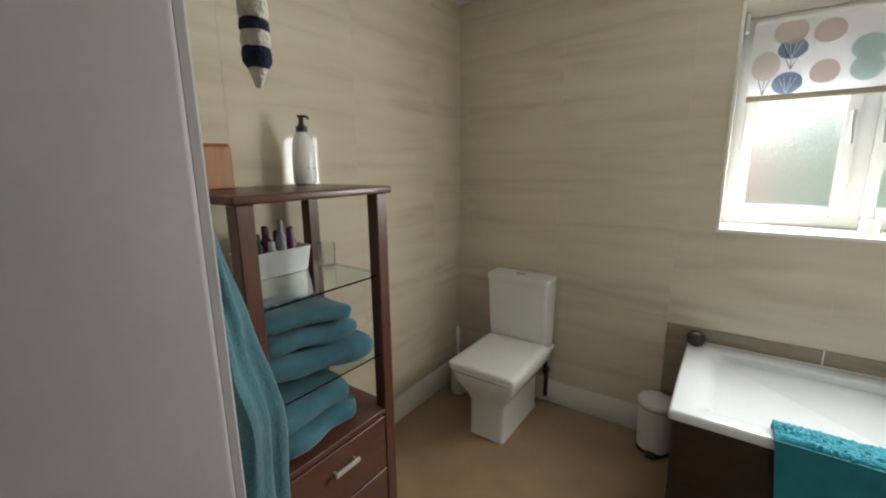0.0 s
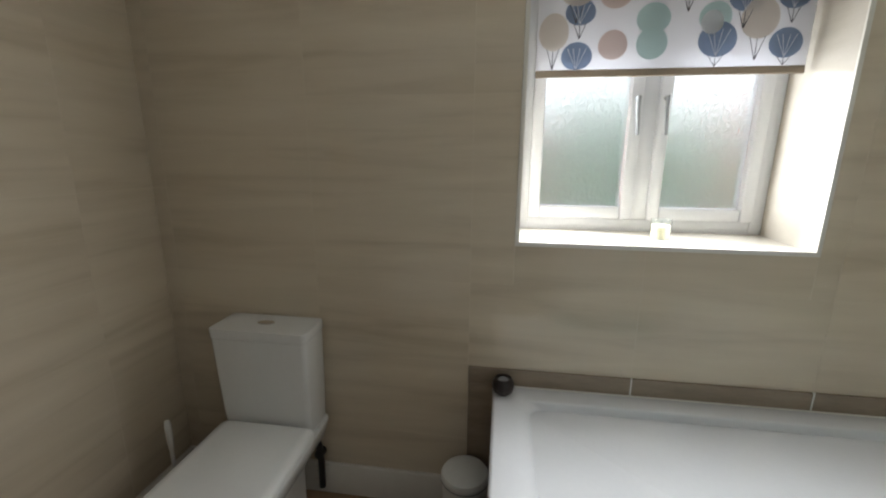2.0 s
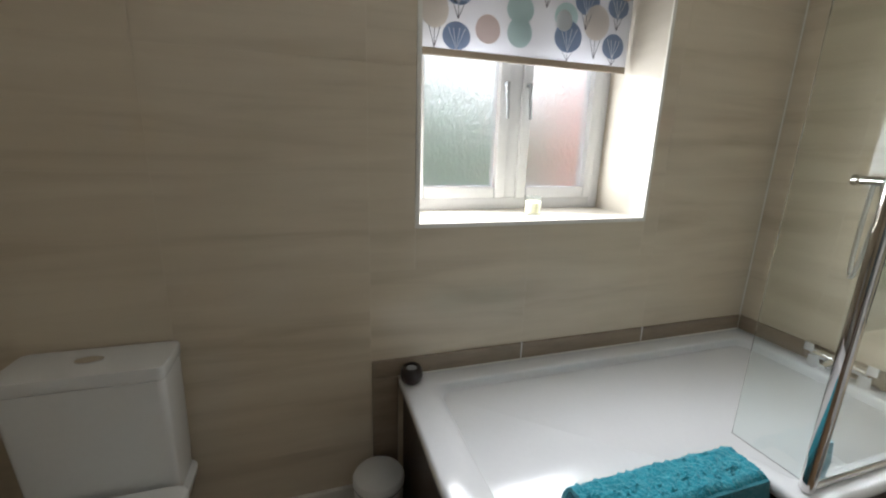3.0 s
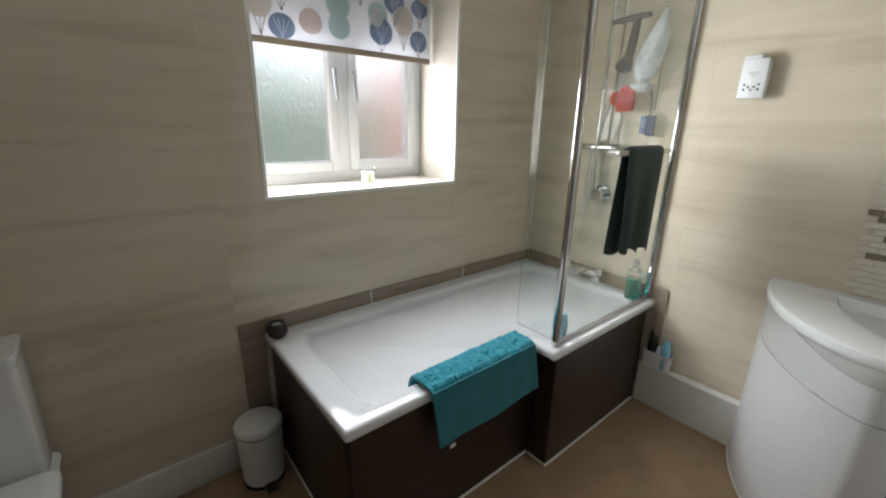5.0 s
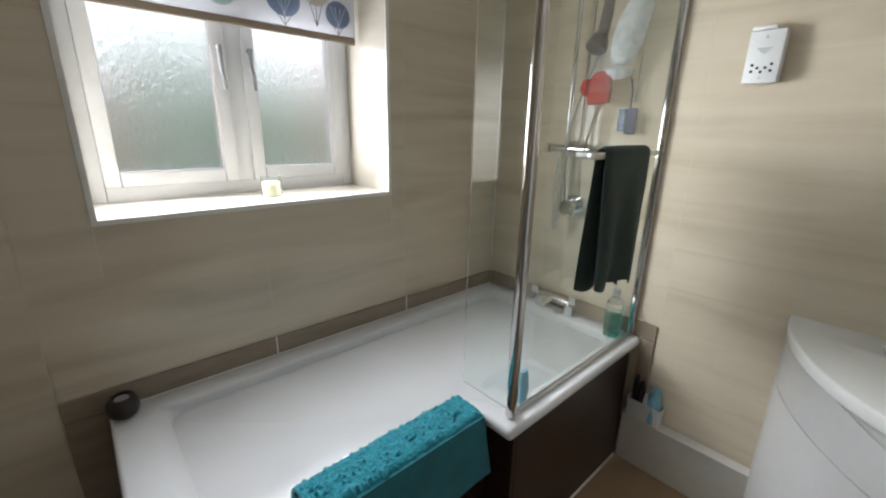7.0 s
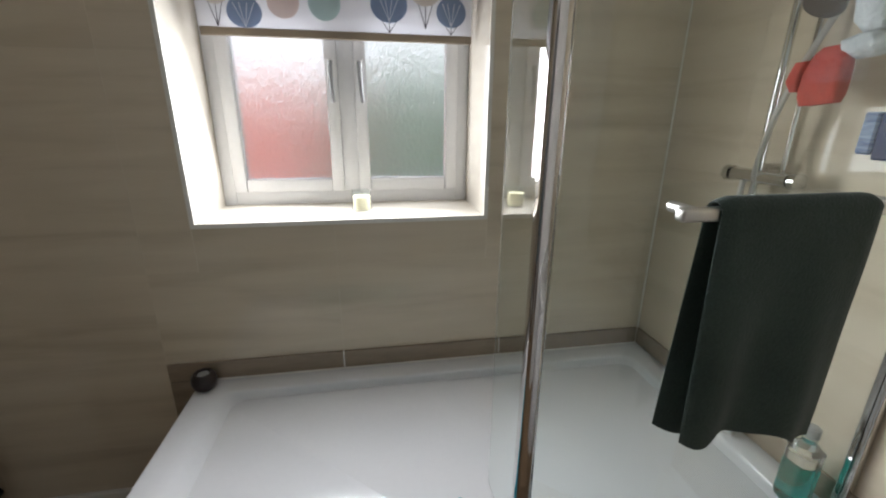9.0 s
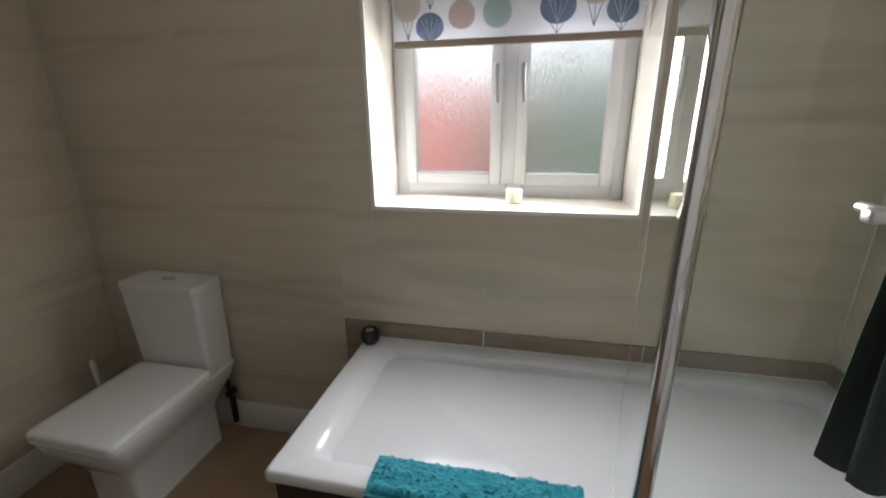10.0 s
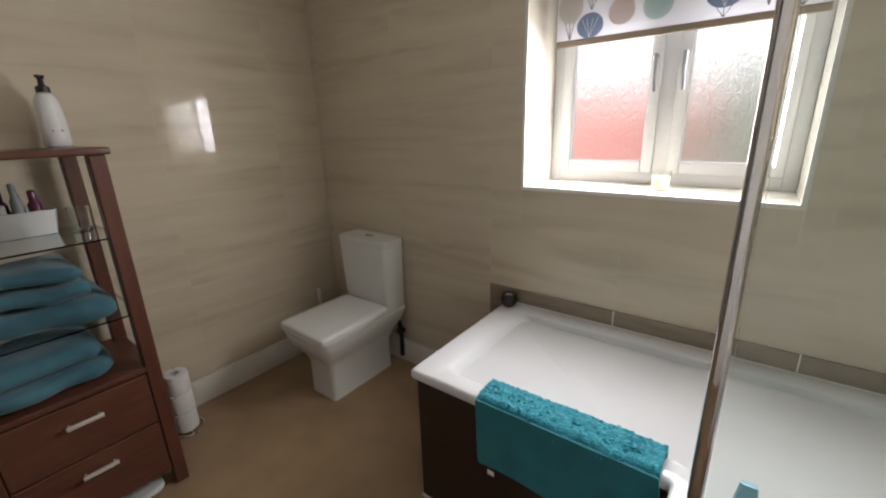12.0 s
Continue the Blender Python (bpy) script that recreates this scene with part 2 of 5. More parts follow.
BLIND = cloth_through("white_blind_cloth", (0.80, 0.79, 0.79), (0.80, 0.80, 0.83), 0.55)
INK_NAVY = cloth_through("navy_print", (0.26, 0.32, 0.42), (0.25, 0.32, 0.45), 0.55)
INK_SAGE = cloth_through("sage_print", (0.52, 0.64, 0.62), (0.52, 0.67, 0.65), 0.55)
INK_PINK = cloth_through("blush_print", (0.70, 0.58, 0.53), (0.68, 0.57, 0.53), 0.55)
INK_SAND = cloth_through("sand_print", (0.70, 0.64, 0.57), (0.69, 0.63, 0.57), 0.55)
INK_STEM = cloth_through("stem_print", (0.16, 0.15, 0.16), (0.10, 0.10, 0.12), 0.3)
BARCLOTH = cloth_through("blind_hem", (0.44, 0.37, 0.29), (0.22, 0.18, 0.14), 0.45)
BRICK = noisy("red_brick", (0.42, 0.075, 0.05), (0.52, 0.11, 0.075), 3, 0.9, bump=0.3)
LEAF = noisy("green_leaf", (0.05, 0.17, 0.065), (0.10, 0.27, 0.11), 4, 0.7)
BARK = noisy("grey_bark", (0.08, 0.06, 0.045), (0.14, 0.11, 0.08), 9, 0.9, bump=0.4)
GROUND = noisy("grey_green_ground", (0.10, 0.12, 0.07), (0.16, 0.17, 0.12), 2, 0.95)


# ---- mesh tools ----
def root_of(ob):
    while ob.parent:
        ob = ob.parent
    return ob


def part(name, bm, material, parent=None, label="", smooth=35, kind=""):
    """Links a bmesh, given in world metres, as one mesh object under its thing."""
    bmesh.ops.recalc_face_normals(bm, faces=bm.faces)
    for f in bm.faces:
        f.smooth = smooth > 0
    lim = radians(smooth)
    for e in bm.edges:
        if len(e.link_faces) == 2 and e.calc_face_angle(0) > lim:
            e.smooth = False
    me = bpy.data.meshes.new(name)
    if parent is not None:
        bmesh.ops.translate(bm, verts=bm.verts, vec=-root_of(parent).location)
    bm.to_mesh(me)
    bm.free()
    for mt in (material if isinstance(material, (list, tuple)) else [material]):
        me.materials.append(mt)
    ob = new(name, me)
    if parent is not None:
        ob.parent = parent
    if label:
        ob["label"] = label
    if kind:
        ob["kind"] = kind
    return ob


def thing(name, at, label, category, group=""):
    ob = new(name)
    ob.location = at
    return tagged(ob, label, category, group)


def single(name, bm, material, at, label, category, group="", smooth=35):
    """A thing of one mesh."""
    bmesh.ops.translate(bm, verts=bm.verts, vec=-Vector(at))
    ob = part(name, bm, material, None, "", smooth)
    ob.location = at
    return tagged(ob, label, category, group)


def box(bm, x0, x1, y0, y1, z0, z1, bev=0.0, seg=1):
    r = bmesh.ops.create_cube(bm, size=1)
    for v in r["verts"]:
        v.co = Vector(((x0 + x1) / 2 + v.co.x * (x1 - x0), (y0 + y1) / 2 + v.co.y * (y1 - y0), (z0 + z1) / 2 + v.co.z * (z1 - z0)))
    if bev:
        es = list({e for v in r["verts"] for e in v.link_edges})
        bmesh.ops.bevel(bm, geom=es, offset=bev, segments=seg, affect="EDGES", profile=0.5)
    return bm


def nbox(*a, **k):
    return box(bmesh.new(), *a, **k)


def loft(bm, rings, cap0=True, cap1=True, closed=True):
    """Rings of equal point counts, skinned in turn."""
    vr = [[bm.verts.new(p) for p in r] for r in rings]
    n = len(vr[0])
    for a, b in zip(vr, vr[1:]):
        for i in range(n if closed else n - 1):
            j = (i + 1) % n
            bm.faces.new((a[i], a[j], b[j], b[i]))
    if cap0:
        bm.faces.new(list(reversed(vr[0])))
    if cap1:
        bm.faces.new(vr[-1])
    return bm


def rring(x0, x1, y0, y1, z, r, n=5):
    """A rounded rectangle, level, at height z."""
    out = []
    for cx, cy, a0 in ((x1 - r, y1 - r, 0), (x0 + r, y1 - r, 90), (x0 + r, y0 + r, 180), (x1 - r, y0 + r, 270)):
        for i in range(n):
            a = radians(a0 + 90 * i / (n - 1))
            out.append((cx + r * math.cos(a), cy + r * math.sin(a), z))
    return out


def lathe(bm, profile, cx, cy, n=28, cap0=True, cap1=True):
    return loft(bm, [[(cx + r * math.cos(2 * math.pi * i / n), cy + r * math.sin(2 * math.pi * i / n), z) for i in range(n)] for r, z in profile], cap0, cap1)


def tube(bm, pts, r, n=10):
    """A round bar through the points."""
    pts = [Vector(p) for p in pts]
    rings = []
    for i, p in enumerate(pts):
        d = (pts[min(i + 1, len(pts) - 1)] - pts[max(i - 1, 0)]).normalized()
        up = Vector((0, 0, 1)) if abs(d.z) < 0.9 else Vector((0, 1, 0))
        u = d.cross(up).normalized()
        v = u.cross(d)
        rr = r[i] if isinstance(r, (list, tuple)) else r
        rings.append([p + rr * (u * math.cos(2 * math.pi * k / n) + v * math.sin(2 * math.pi * k / n)) for k in range(n)])
    return loft(bm, rings)


def prism(bm, pts, z0, z1):
    return loft(bm, [[(x, y, z0) for x, y in pts], [(x, y, z1) for x, y in pts]])


def wobble(bm, amount, scale, seed=0.0):
    off = Vector((seed, seed * 1.7, seed * 0.3))
    for v in bm.verts:
        v.co += noise.noise_vector(v.co * scale + off) * amount
    return bm


# ---- structure ----
XW, YS, H = -3.06, -2.07, 2.40
part("floor", nbox(-3.3, 0.3, -3.7, 0.02, -0.12, 0.0), VINYL, label="tan matt vinyl floor", kind="structure")
part("ceiling", nbox(-3.3, 0.3, -3.7, 0.36, H, H + 0.12), PLASTER, label="plain white ceiling", kind="structure")
OX0, OX1, OZ0, OZ1, RV = -1.631, -0.683, 1.15, 2.12, 0.30
bm = bmesh.new()
G = 0.0135
box(bm, -3.3, OX0 - G, 0.001, 0.40, -0.1, H)
box(bm, OX1 + G, 0.3, 0.001, 0.40, -0.1, H)
box(bm, OX0 - G, OX1 + G, 0.001, 0.40, -0.1, OZ0 - G)
box(bm, OX0 - G, OX1 + G, 0.001, 0.40, OZ1 + G, H)
part("wall_north", bm, GROUT, label="beige tiled wall with a recessed window", kind="structure")
part("wall_west", nbox(XW - 0.25, XW - 0.001, YS - 0.28, 0.001, -0.1, H), GROUT, label="glossy beige stone-look tiled wall", kind="structure")
part("wall_east", nbox(0.001, 0.26, YS - 0.28, 0.001, -0.1, H), GROUT, label="beige tiled wall behind the shower and basin", kind="structure")
DX0, DX1, DZ = -2.07, -1.25, 2.03
bm = bmesh.new()
box(bm, XW - 0.001, DX0 - 0.03, YS - 0.28, YS - 0.012, 0, H)
box(bm, DX1 + 0.03, 0.001, YS - 0.28, YS - 0.012, 0, H)
box(bm, DX0 - 0.03, DX1 + 0.03, YS - 0.28, YS - 0.012, DZ + 0.03, H)
part("wall_south", bm, PLASTER, label="wall with the doorway", kind="structure")
bm = bmesh.new()
box(bm, -2.7, -2.6, -3.6, YS - 0.28, 0, H)
box(bm, -0.7, -0.6, -3.6, YS - 0.28, 0, H)
box(bm, -2.6, -0.7, -3.7, -3.6, 0, H)
part("wall_hall", bm, PLASTER, label="plain white landing walls", kind="structure")

# door lining and moulded architrave, in white paint greyed for the doorway's shade
frame_ = thing("door_frame", (DX0, YS, 0), "white painted door lining with moulded architrave", "door frame")
for s, xj in ((1, DX0), (-1, DX1)):
    part("jamb", nbox(min(xj, xj - s * 0.03), max(xj, xj - s * 0.03), YS - 0.30, YS + 0.004, 0, DZ, bev=0.010, seg=4), SHADED_JAMB, frame_)
    for yy, ys in ((YS + 0.004, 1), (YS - 0.30, -1)):
        x_in, x_out = xj - s * 0.006, xj - s * 0.075
        prof = [(x_in, 0), (x_in, 0.010), (x_in - s * 0.008, 0.016), (x_in - s * 0.03, 0.014), (x_in - s * 0.036, 0.019), (x_out + s * 0.012, 0.022), (x_out, 0.016), (x_out, 0)]
        b = bmesh.new()
        prism(b, [(px, yy + ys * py) for px, py in prof], 0, DZ + 0.07)
        part("architrave", b, SHADED_JAMB, frame_)
part("head", nbox(DX0, DX1, YS - 0.30, YS + 0.004, DZ, DZ + 0.03, bev=0.003), SHADED_JAMB, frame_)
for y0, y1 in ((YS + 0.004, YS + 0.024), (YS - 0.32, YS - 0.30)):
    part("head_architrave", nbox(DX0 + 0.006, DX1 - 0.006, y0, y1, DZ + 0.006, DZ + 0.07, bev=0.004), SHADED_JAMB, frame_)


def skirting(name, x0, x1, y0, y1, face):
    b = nbox(x0, x1, y0, y1, 0, 0.148, bev=0.005, seg=2)
    return part(name, b, PAINT, label="white painted skirting board", kind="structure")


skirting("baseboard", XW, -1.83, -0.020, -0.001, 0)
skirting("baseboard", XW + 0.001, XW + 0.020, YS, -0.021, 0)
skirting("baseboard", XW + 0.021, DX0 - 0.078, YS + 0.001, YS + 0.019, 0)
skirting("baseboard", DX1 + 0.078, -0.6, YS + 0.001, YS + 0.019, 0)

# ---- window ----
window = tagged(new("window_1"), "white upvc window with two obscured panes in a tiled recess", "window", kind="structure")
window.location = (OX0, RV, OZ0)
WY0, WY1 = RV, RV + 0.065
FT = OZ1
for nm, a in (("frame_side", (OX0, OX0 + 0.045, WY0, WY1, OZ0, FT)), ("frame_side", (OX1 - 0.045, OX1, WY0, WY1, OZ0, FT)),
              ("frame_bottom", (OX0 + 0.045, OX1 - 0.045, WY0, WY1, OZ0, OZ0 + 0.05)), ("frame_top", (OX0 + 0.045, OX1 - 0.045, WY0, WY1, FT - 0.045, FT)),
              ("mullion", (-1.176, -1.118, WY0, WY1, OZ0 + 0.05, FT - 0.045))):
    part(nm, nbox(*a, bev=0.004, seg=2), UPVC, window)
for x0, x1, hx in ((OX0 + 0.045, -1.176, -1.200), (-1.118, OX1 - 0.045, -1.096)):
    s = part("sash", box(box(box(box(bmesh.new(), x0, x0 + 0.045, WY0 - 0.012, WY1 - 0.01, OZ0 + 0.05, FT - 0.045, bev=0.006, seg=2),
             x1 - 0.045, x1, WY0 - 0.012, WY1 - 0.01, OZ0 + 0.05, FT - 0.045, bev=0.006, seg=2),
             x0 + 0.046, x1 - 0.046, WY0 - 0.011, WY1 - 0.01, OZ0 + 0.05, OZ0 + 0.098, bev=0.006, seg=2),
             x0 + 0.046, x1 - 0.046, WY0 - 0.011, WY1 - 0.01, FT - 0.09, FT - 0.045, bev=0.006, seg=2), UPVC, window)
    g = part("pane", nbox(x0 + 0.04, x1 - 0.04, WY0 + 0.018, WY0 + 0.024, OZ0 + 0.09, FT - 0.08), OBSCURE, s, "rain-patterned obscured glass, misted")
    g.visible_shadow = False
    hb = bmesh.new()
    tube(hb, [(hx, WY0 - 0.012, 1.665), (hx, WY0 - 0.034, 1.66)], 0.009)
    tube(hb, [(hx, WY0 - 0.034, 1.672), (hx, WY0 - 0.036, 1.62), (hx + 0.003, WY0 - 0.040, 1.57), (hx + 0.006, WY0 - 0.036, 1.53)], [0.009, 0.008, 0.007, 0.006])
    part("window_handle", hb, GREYPL, s, "grey metal window handle")
part("sill", nbox(OX0, OX1, 0.0, RV, OZ0 - 0.012, OZ0, bev=0.002), REVEAL, window, "cream tiled sill")
for nm, a in (("reveal", (OX0 - 0.012, OX0, 0.0, RV + 0.06, OZ0 - 0.012, OZ1 + 0.012)), ("reveal", (OX1, OX1 + 0.012, 0.0, RV + 0.06, OZ0 - 0.012, OZ1 + 0.012)),
              ("reveal_head", (OX0, OX1, 0.0, RV + 0.06, OZ1, OZ1 + 0.012))):
    part(nm, nbox(*a, bev=0.001), REVEAL, window)
for nm, a in (("trim", (OX0 - 0.013, OX0 + 0.001, -0.003, 0.004, OZ0 - 0.014, OZ1)), ("trim", (OX1 - 0.001, OX1 + 0.013, -0.003, 0.004, OZ0 - 0.014, OZ1)),
              ("trim", (OX0 + 0.001, OX1 - 0.001, -0.003, 0.004, OZ0 - 0.014, OZ0 + 0.001))):
    part(nm, nbox(*a), SEAL, window, "white tile edge trim")

# ---- blind ----
BX0, BX1, BY, BZ0, BZ1 = -1.592, -0.698, 0.200, 1.728, 2.06
blind = thing("roller_blind", (BX0, BY, BZ1), "half-lowered roller blind printed with blue, green and blush round trees", "blind")
part("fabric", nbox(BX0, BX1, BY, BY + 0.0012, BZ0 + 0.02, BZ1), BLIND, blind, "white translucent cloth")
part("hem", nbox(BX0, BX1, BY - 0.004, BY + 0.005, BZ0, BZ0 + 0.026, bev=0.003), BARCLOTH, blind, "grey-brown weighted hem")
part("roller", tube(bmesh.new(), [(BX0 + 0.005, BY + 0.02, BZ1 + 0.01), (BX1 - 0.005, BY + 0.02, BZ1 + 0.01)], 0.02, 18), WHITEPL, blind)
for xx in (OX0 + 0.004, OX1 - 0.018):
    part("bracket", nbox(xx, xx + 0.014, BY - 0.005, BY + 0.045, BZ1 - 0.02, OZ1, bev=0.002), WHITEPL, blind)
inks = {"white": (BLIND, []), "navy": (INK_NAVY, []), "sage": (INK_SAGE, []), "blush": (INK_PINK, []), "sand": (INK_SAND, [])}
MOTIFS = (("sand", 0.058, 0.150, 0.052, 0.066), ("navy", 0.142, 0.070, 0.054, 0.050), ("navy", 0.146, 0.214, 0.052, 0.045), ("sand", 0.132, 0.285, 0.060, 0.055),
          ("blush", 0.264, 0.104, 0.050, 0.052), ("blush", 0.262, 0.268, 0.054, 0.050), ("sage", 0.392, 0.186, 0.056, 0.052), ("sage", 0.394, 0.106, 0.052, 0.056),
          ("sage", 0.590, 0.184, 0.052, 0.050), ("navy", 0.606, 0.112, 0.062, 0.060), ("white", 0.582, 0.168, 0.036, 0.040), ("navy", 0.680, 0.246, 0.056, 0.052), ("sand", 0.730, 0.174, 0.060, 0.068),
          ("navy", 0.820, 0.096, 0.052, 0.050), ("navy", 0.826, 0.242, 0.050, 0.044), ("sand", 0.50, 0.30, 0.05, 0.05), ("blush", 0.86, 0.31, 0.045, 0.045))
lift = 0
for ink, u, w, rx, rz in MOTIFS:
    lift += 1
    inks[ink][1].append((BX0 + u, BZ0 + w, rx, rz, lift))
for ink, (mt, spots) in inks.items():
    for x, z, rx, rz, lift in spots:
        b = bmesh.new()
        yy = BY - 0.0006 - 0.0001 * lift
        pts = []
        for i in range(26):
            a = 2 * math.pi * i / 26
            px, pz = x + rx * math.cos(a), z + rz * math.sin(a) * (1.0 if math.sin(a) > 0 else 0.9)
            if BX0 < px < BX1 and pz < BZ1:
                pts.append(b.verts.new((px, yy, max(pz, BZ0 + 0.027))))
        if len(pts) > 2:
            b.faces.new(pts)
        part("printed_tree", b, mt, blind, smooth=0)
for ink, u, w, rx, rz in MOTIFS:
    b = bmesh.new()
    if ink in ("navy", "sand"):
        if ink == "navy":
            bw = bmesh.new()
            for dx in (-0.6, -0.25, 0.2, 0.6):
                x0, z0, x1, z1 = BX0 + u, BZ0 + w - rz * 0.85, BX0 + u + dx * rx, min(BZ0 + w + rz * 0.55, BZ1)
                if BX0 < x1 < BX1 and z1 > z0:
                    bw.faces.new([bw.verts.new((px, BY - 0.0030, pz)) for px, pz in ((x0 - 0.001, z0), (x0 + 0.001, z0), (x1 + 0.0014, z1), (x1 - 0.0014, z1))])
            if bw.faces:
                part("printed_vein", bw, BLIND, blind, smooth=0)
        for dx, h in ((0.0, -0.3), (-0.4, -0.2), (0.4, -0.2)):
            x0, z0 = BX0 + u, max(BZ0 + w - rz * 1.9, BZ0 + 0.028)
            x1, z1 = x0 + dx * rx, min(BZ0 + w + (h - 0.6) * rz, BZ1)
            if z1 > z0 and BX0 < x1 < BX1:
                vs = [b.verts.new((px, BY - 0.0028, pz)) for px, pz in ((x0 - 0.0018, z0), (x0 + 0.0018, z0), (x1 + 0.001, z1), (x1 - 0.001, z1))]
                b.faces.new(vs)
    if b.faces:
        part("printed_stem", b, INK_STEM, blind, smooth=0)

# ---- bath ----
BL, BN, BW, BSX, BT = -1.703, -0.735, -0.843, -0.862, 0.585


def bathring(x0, x1, yb, yn, yw, sx, z, r):
    """The L-shaped outline of a shower bath, corners rounded, always 48 points."""
    corners = [(x1, yb, 0), (x0, yb, 90), (x0, yn, 180)]
    out = []
    for cx, cy, a0 in corners:
        qx, qy = cx + (r if cx == x0 else -r), cy + (-r if cy == yb else r)
        for i in range(8):
            a = radians(a0 + 90 * i / 7)
            out.append((qx + r * math.cos(a), qy + r * math.sin(a), z))
    qx, qy = sx - r, yn - r
    for i in range(8):
        a = radians(90 - 90 * i / 7)
        out.append((qx + r * math.cos(a), qy + r * math.sin(a), z))
    for i in range(8):
        a = radians(180 + 90 * i / 7)
        out.append((sx + r + r * math.cos(a), yw + r + r * math.sin(a), z))
    for i in range(8):
        a = radians(270 + 90 * i / 7)
        out.append((x1 - r + r * math.cos(a), yw + r + r * math.sin(a), z))
    return out


bath = thing("bath", (BL, BN, 0), "white L-shaped shower bath with dark wood side panels", "bath")
X1 = -0.004
rings = [bathring(BL + 0.004, X1, -0.004, BN + 0.004, BW + 0.004, BSX + 0.004, BT - 0.036, 0.010),
         bathring(BL, X1, -0.004, BN, BW, BSX, BT - 0.030, 0.014), bathring(BL, X1, -0.004, BN, BW, BSX, BT - 0.010, 0.014),
         bathring(BL + 0.005, X1, -0.006, BN + 0.005, BW + 0.005, BSX + 0.005, BT - 0.002, 0.014), bathring(BL + 0.012, X1 - 0.003, -0.010, BN + 0.012, BW + 0.012, BSX + 0.012, BT, 0.014),
         bathring(-1.640, -0.078, -0.087, -0.664, -0.772, BSX + 0.054, BT - 0.001, 0.040), bathring(-1.618, -0.083, -0.0895, -0.660, -0.768, BSX + 0.058, BT - 0.004, 0.044),
         bathring(-1.590, -0.087, -0.091, -0.656, -0.764, BSX + 0.062, BT - 0.013, 0.048), bathring(-1.560, -0.092, -0.093, -0.652, -0.760, BSX + 0.067, BT - 0.045, 0.055),
         bathring(-1.525, -0.098, -0.098, -0.647, -0.755, BSX + 0.073, BT - 0.11, 0.065), bathring(-1.484, -0.106, -0.109, -0.640, -0.748, BSX + 0.082, BT - 0.20, 0.075),
         bathring(-1.432, -0.117, -0.118, -0.630, -0.738, BSX + 0.094, BT - 0.31, 0.08), bathring(-1.395, -0.132, -0.138, -0.614, -0.722, BSX + 0.110, BT - 0.37, 0.085),
         bathring(-1.358, -0.155, -0.150, -0.592, -0.700, BSX + 0.132, BT - 0.41, 0.09), bathring(-1.318, -0.190, -0.182, -0.556, -0.664, BSX + 0.168, BT - 0.432, 0.09),
         bathring(-1.280, -0.235, -0.222, -0.510, -0.618, BSX + 0.215, BT - 0.44, 0.085), bathring(-1.260, -0.255, -0.242, -0.490, -0.598, BSX + 0.235, BT - 0.4402, 0.08),
         bathring(-1.240, -0.27, -0.257, -0.475, -0.583, BSX + 0.25, BT - 0.4403, 0.08)]
part("tub", loft(bmesh.new(), rings, True, True), ACRYLIC, bath, "glossy white acrylic tub", smooth=50)
for nm, a in (("end_panel", (-1.683, -1.665, -0.716, -0.004, 0.012, BT - 0.037)), ("side_panel", (-1.683, -0.822, -0.734 + 0.016, -0.700, 0.012, BT - 0.037)),
              ("return_panel", (-0.822, -0.804, -0.826, -0.718, 0.012, BT - 0.037)), ("side_panel", (-0.804, -0.046, -0.826, -0.808, 0.012, BT - 0.037))):
    part(nm, nbox(*a, bev=0.0015), WENGE, bath, "dark wenge bath panel")
for a in ((-1.688, -1.66, -0.722, -0.004, 0.0, 0.012), (-1.688, -0.824, -0.724, -0.70, 0.0, 0.011), (-0.827, -0.80, -0.832, -0.724, 0.0, 0.012), (-0.80, -0.05, -0.832, -0.806, 0.0, 0.011)):
    part("sealant", nbox(*a, bev=0.003), SEAL, bath, "white sealant bead")

# taupe border tiles round the bath
for i in range(3):
    part("border_tile", nbox(-1.8 + 0.6 * i + 0.002, -1.2 + 0.6 * i - 0.002 - (0.010 if i == 2 else 0), -0.009, -0.0005, BT + 0.002, 0.655, bev=0.0015), BORDER, label="narrow taupe border tile", kind="structure")
part("border_tile", nbox(-1.798, -1.704, -0.009, -0.0005, 0.150, BT, bev=0.0015), BORDER, label="taupe border tile beside the bath", kind="structure")
for y0, y1 in ((-0.30, -0.011), (-0.90, -0.304)):
    part("border_tile", nbox(-0.009, -0.0005, y0, y1, BT + 0.002, 0.655, bev=0.0015), BORDER, label="narrow taupe border tile", kind="structure")
part("border_tile", nbox(-0.009, -0.0005, -0.90, -0.846, 0.24, BT, bev=0.0015), BORDER, label="taupe border tile beside the bath", kind="structure")
part("sealant", nbox(-1.70, -0.001, -0.014, -0.0095, BT - 0.001, BT + 0.004), SEAL, label="white sealant line", kind="structure")
for x in (-1.2, -0.6):
    part("joint", nbox(x - 0.0025, x + 0.0025, -0.0095, -0.002, BT + 0.002, 0.656), SEAL, label="white joint", kind="structure")
part("joint", nbox(-0.006, -0.0005, -0.006, -0.0005, 0.655, 2.39, bev=0.002), SEAL, label="white corner sealant", kind="structure")

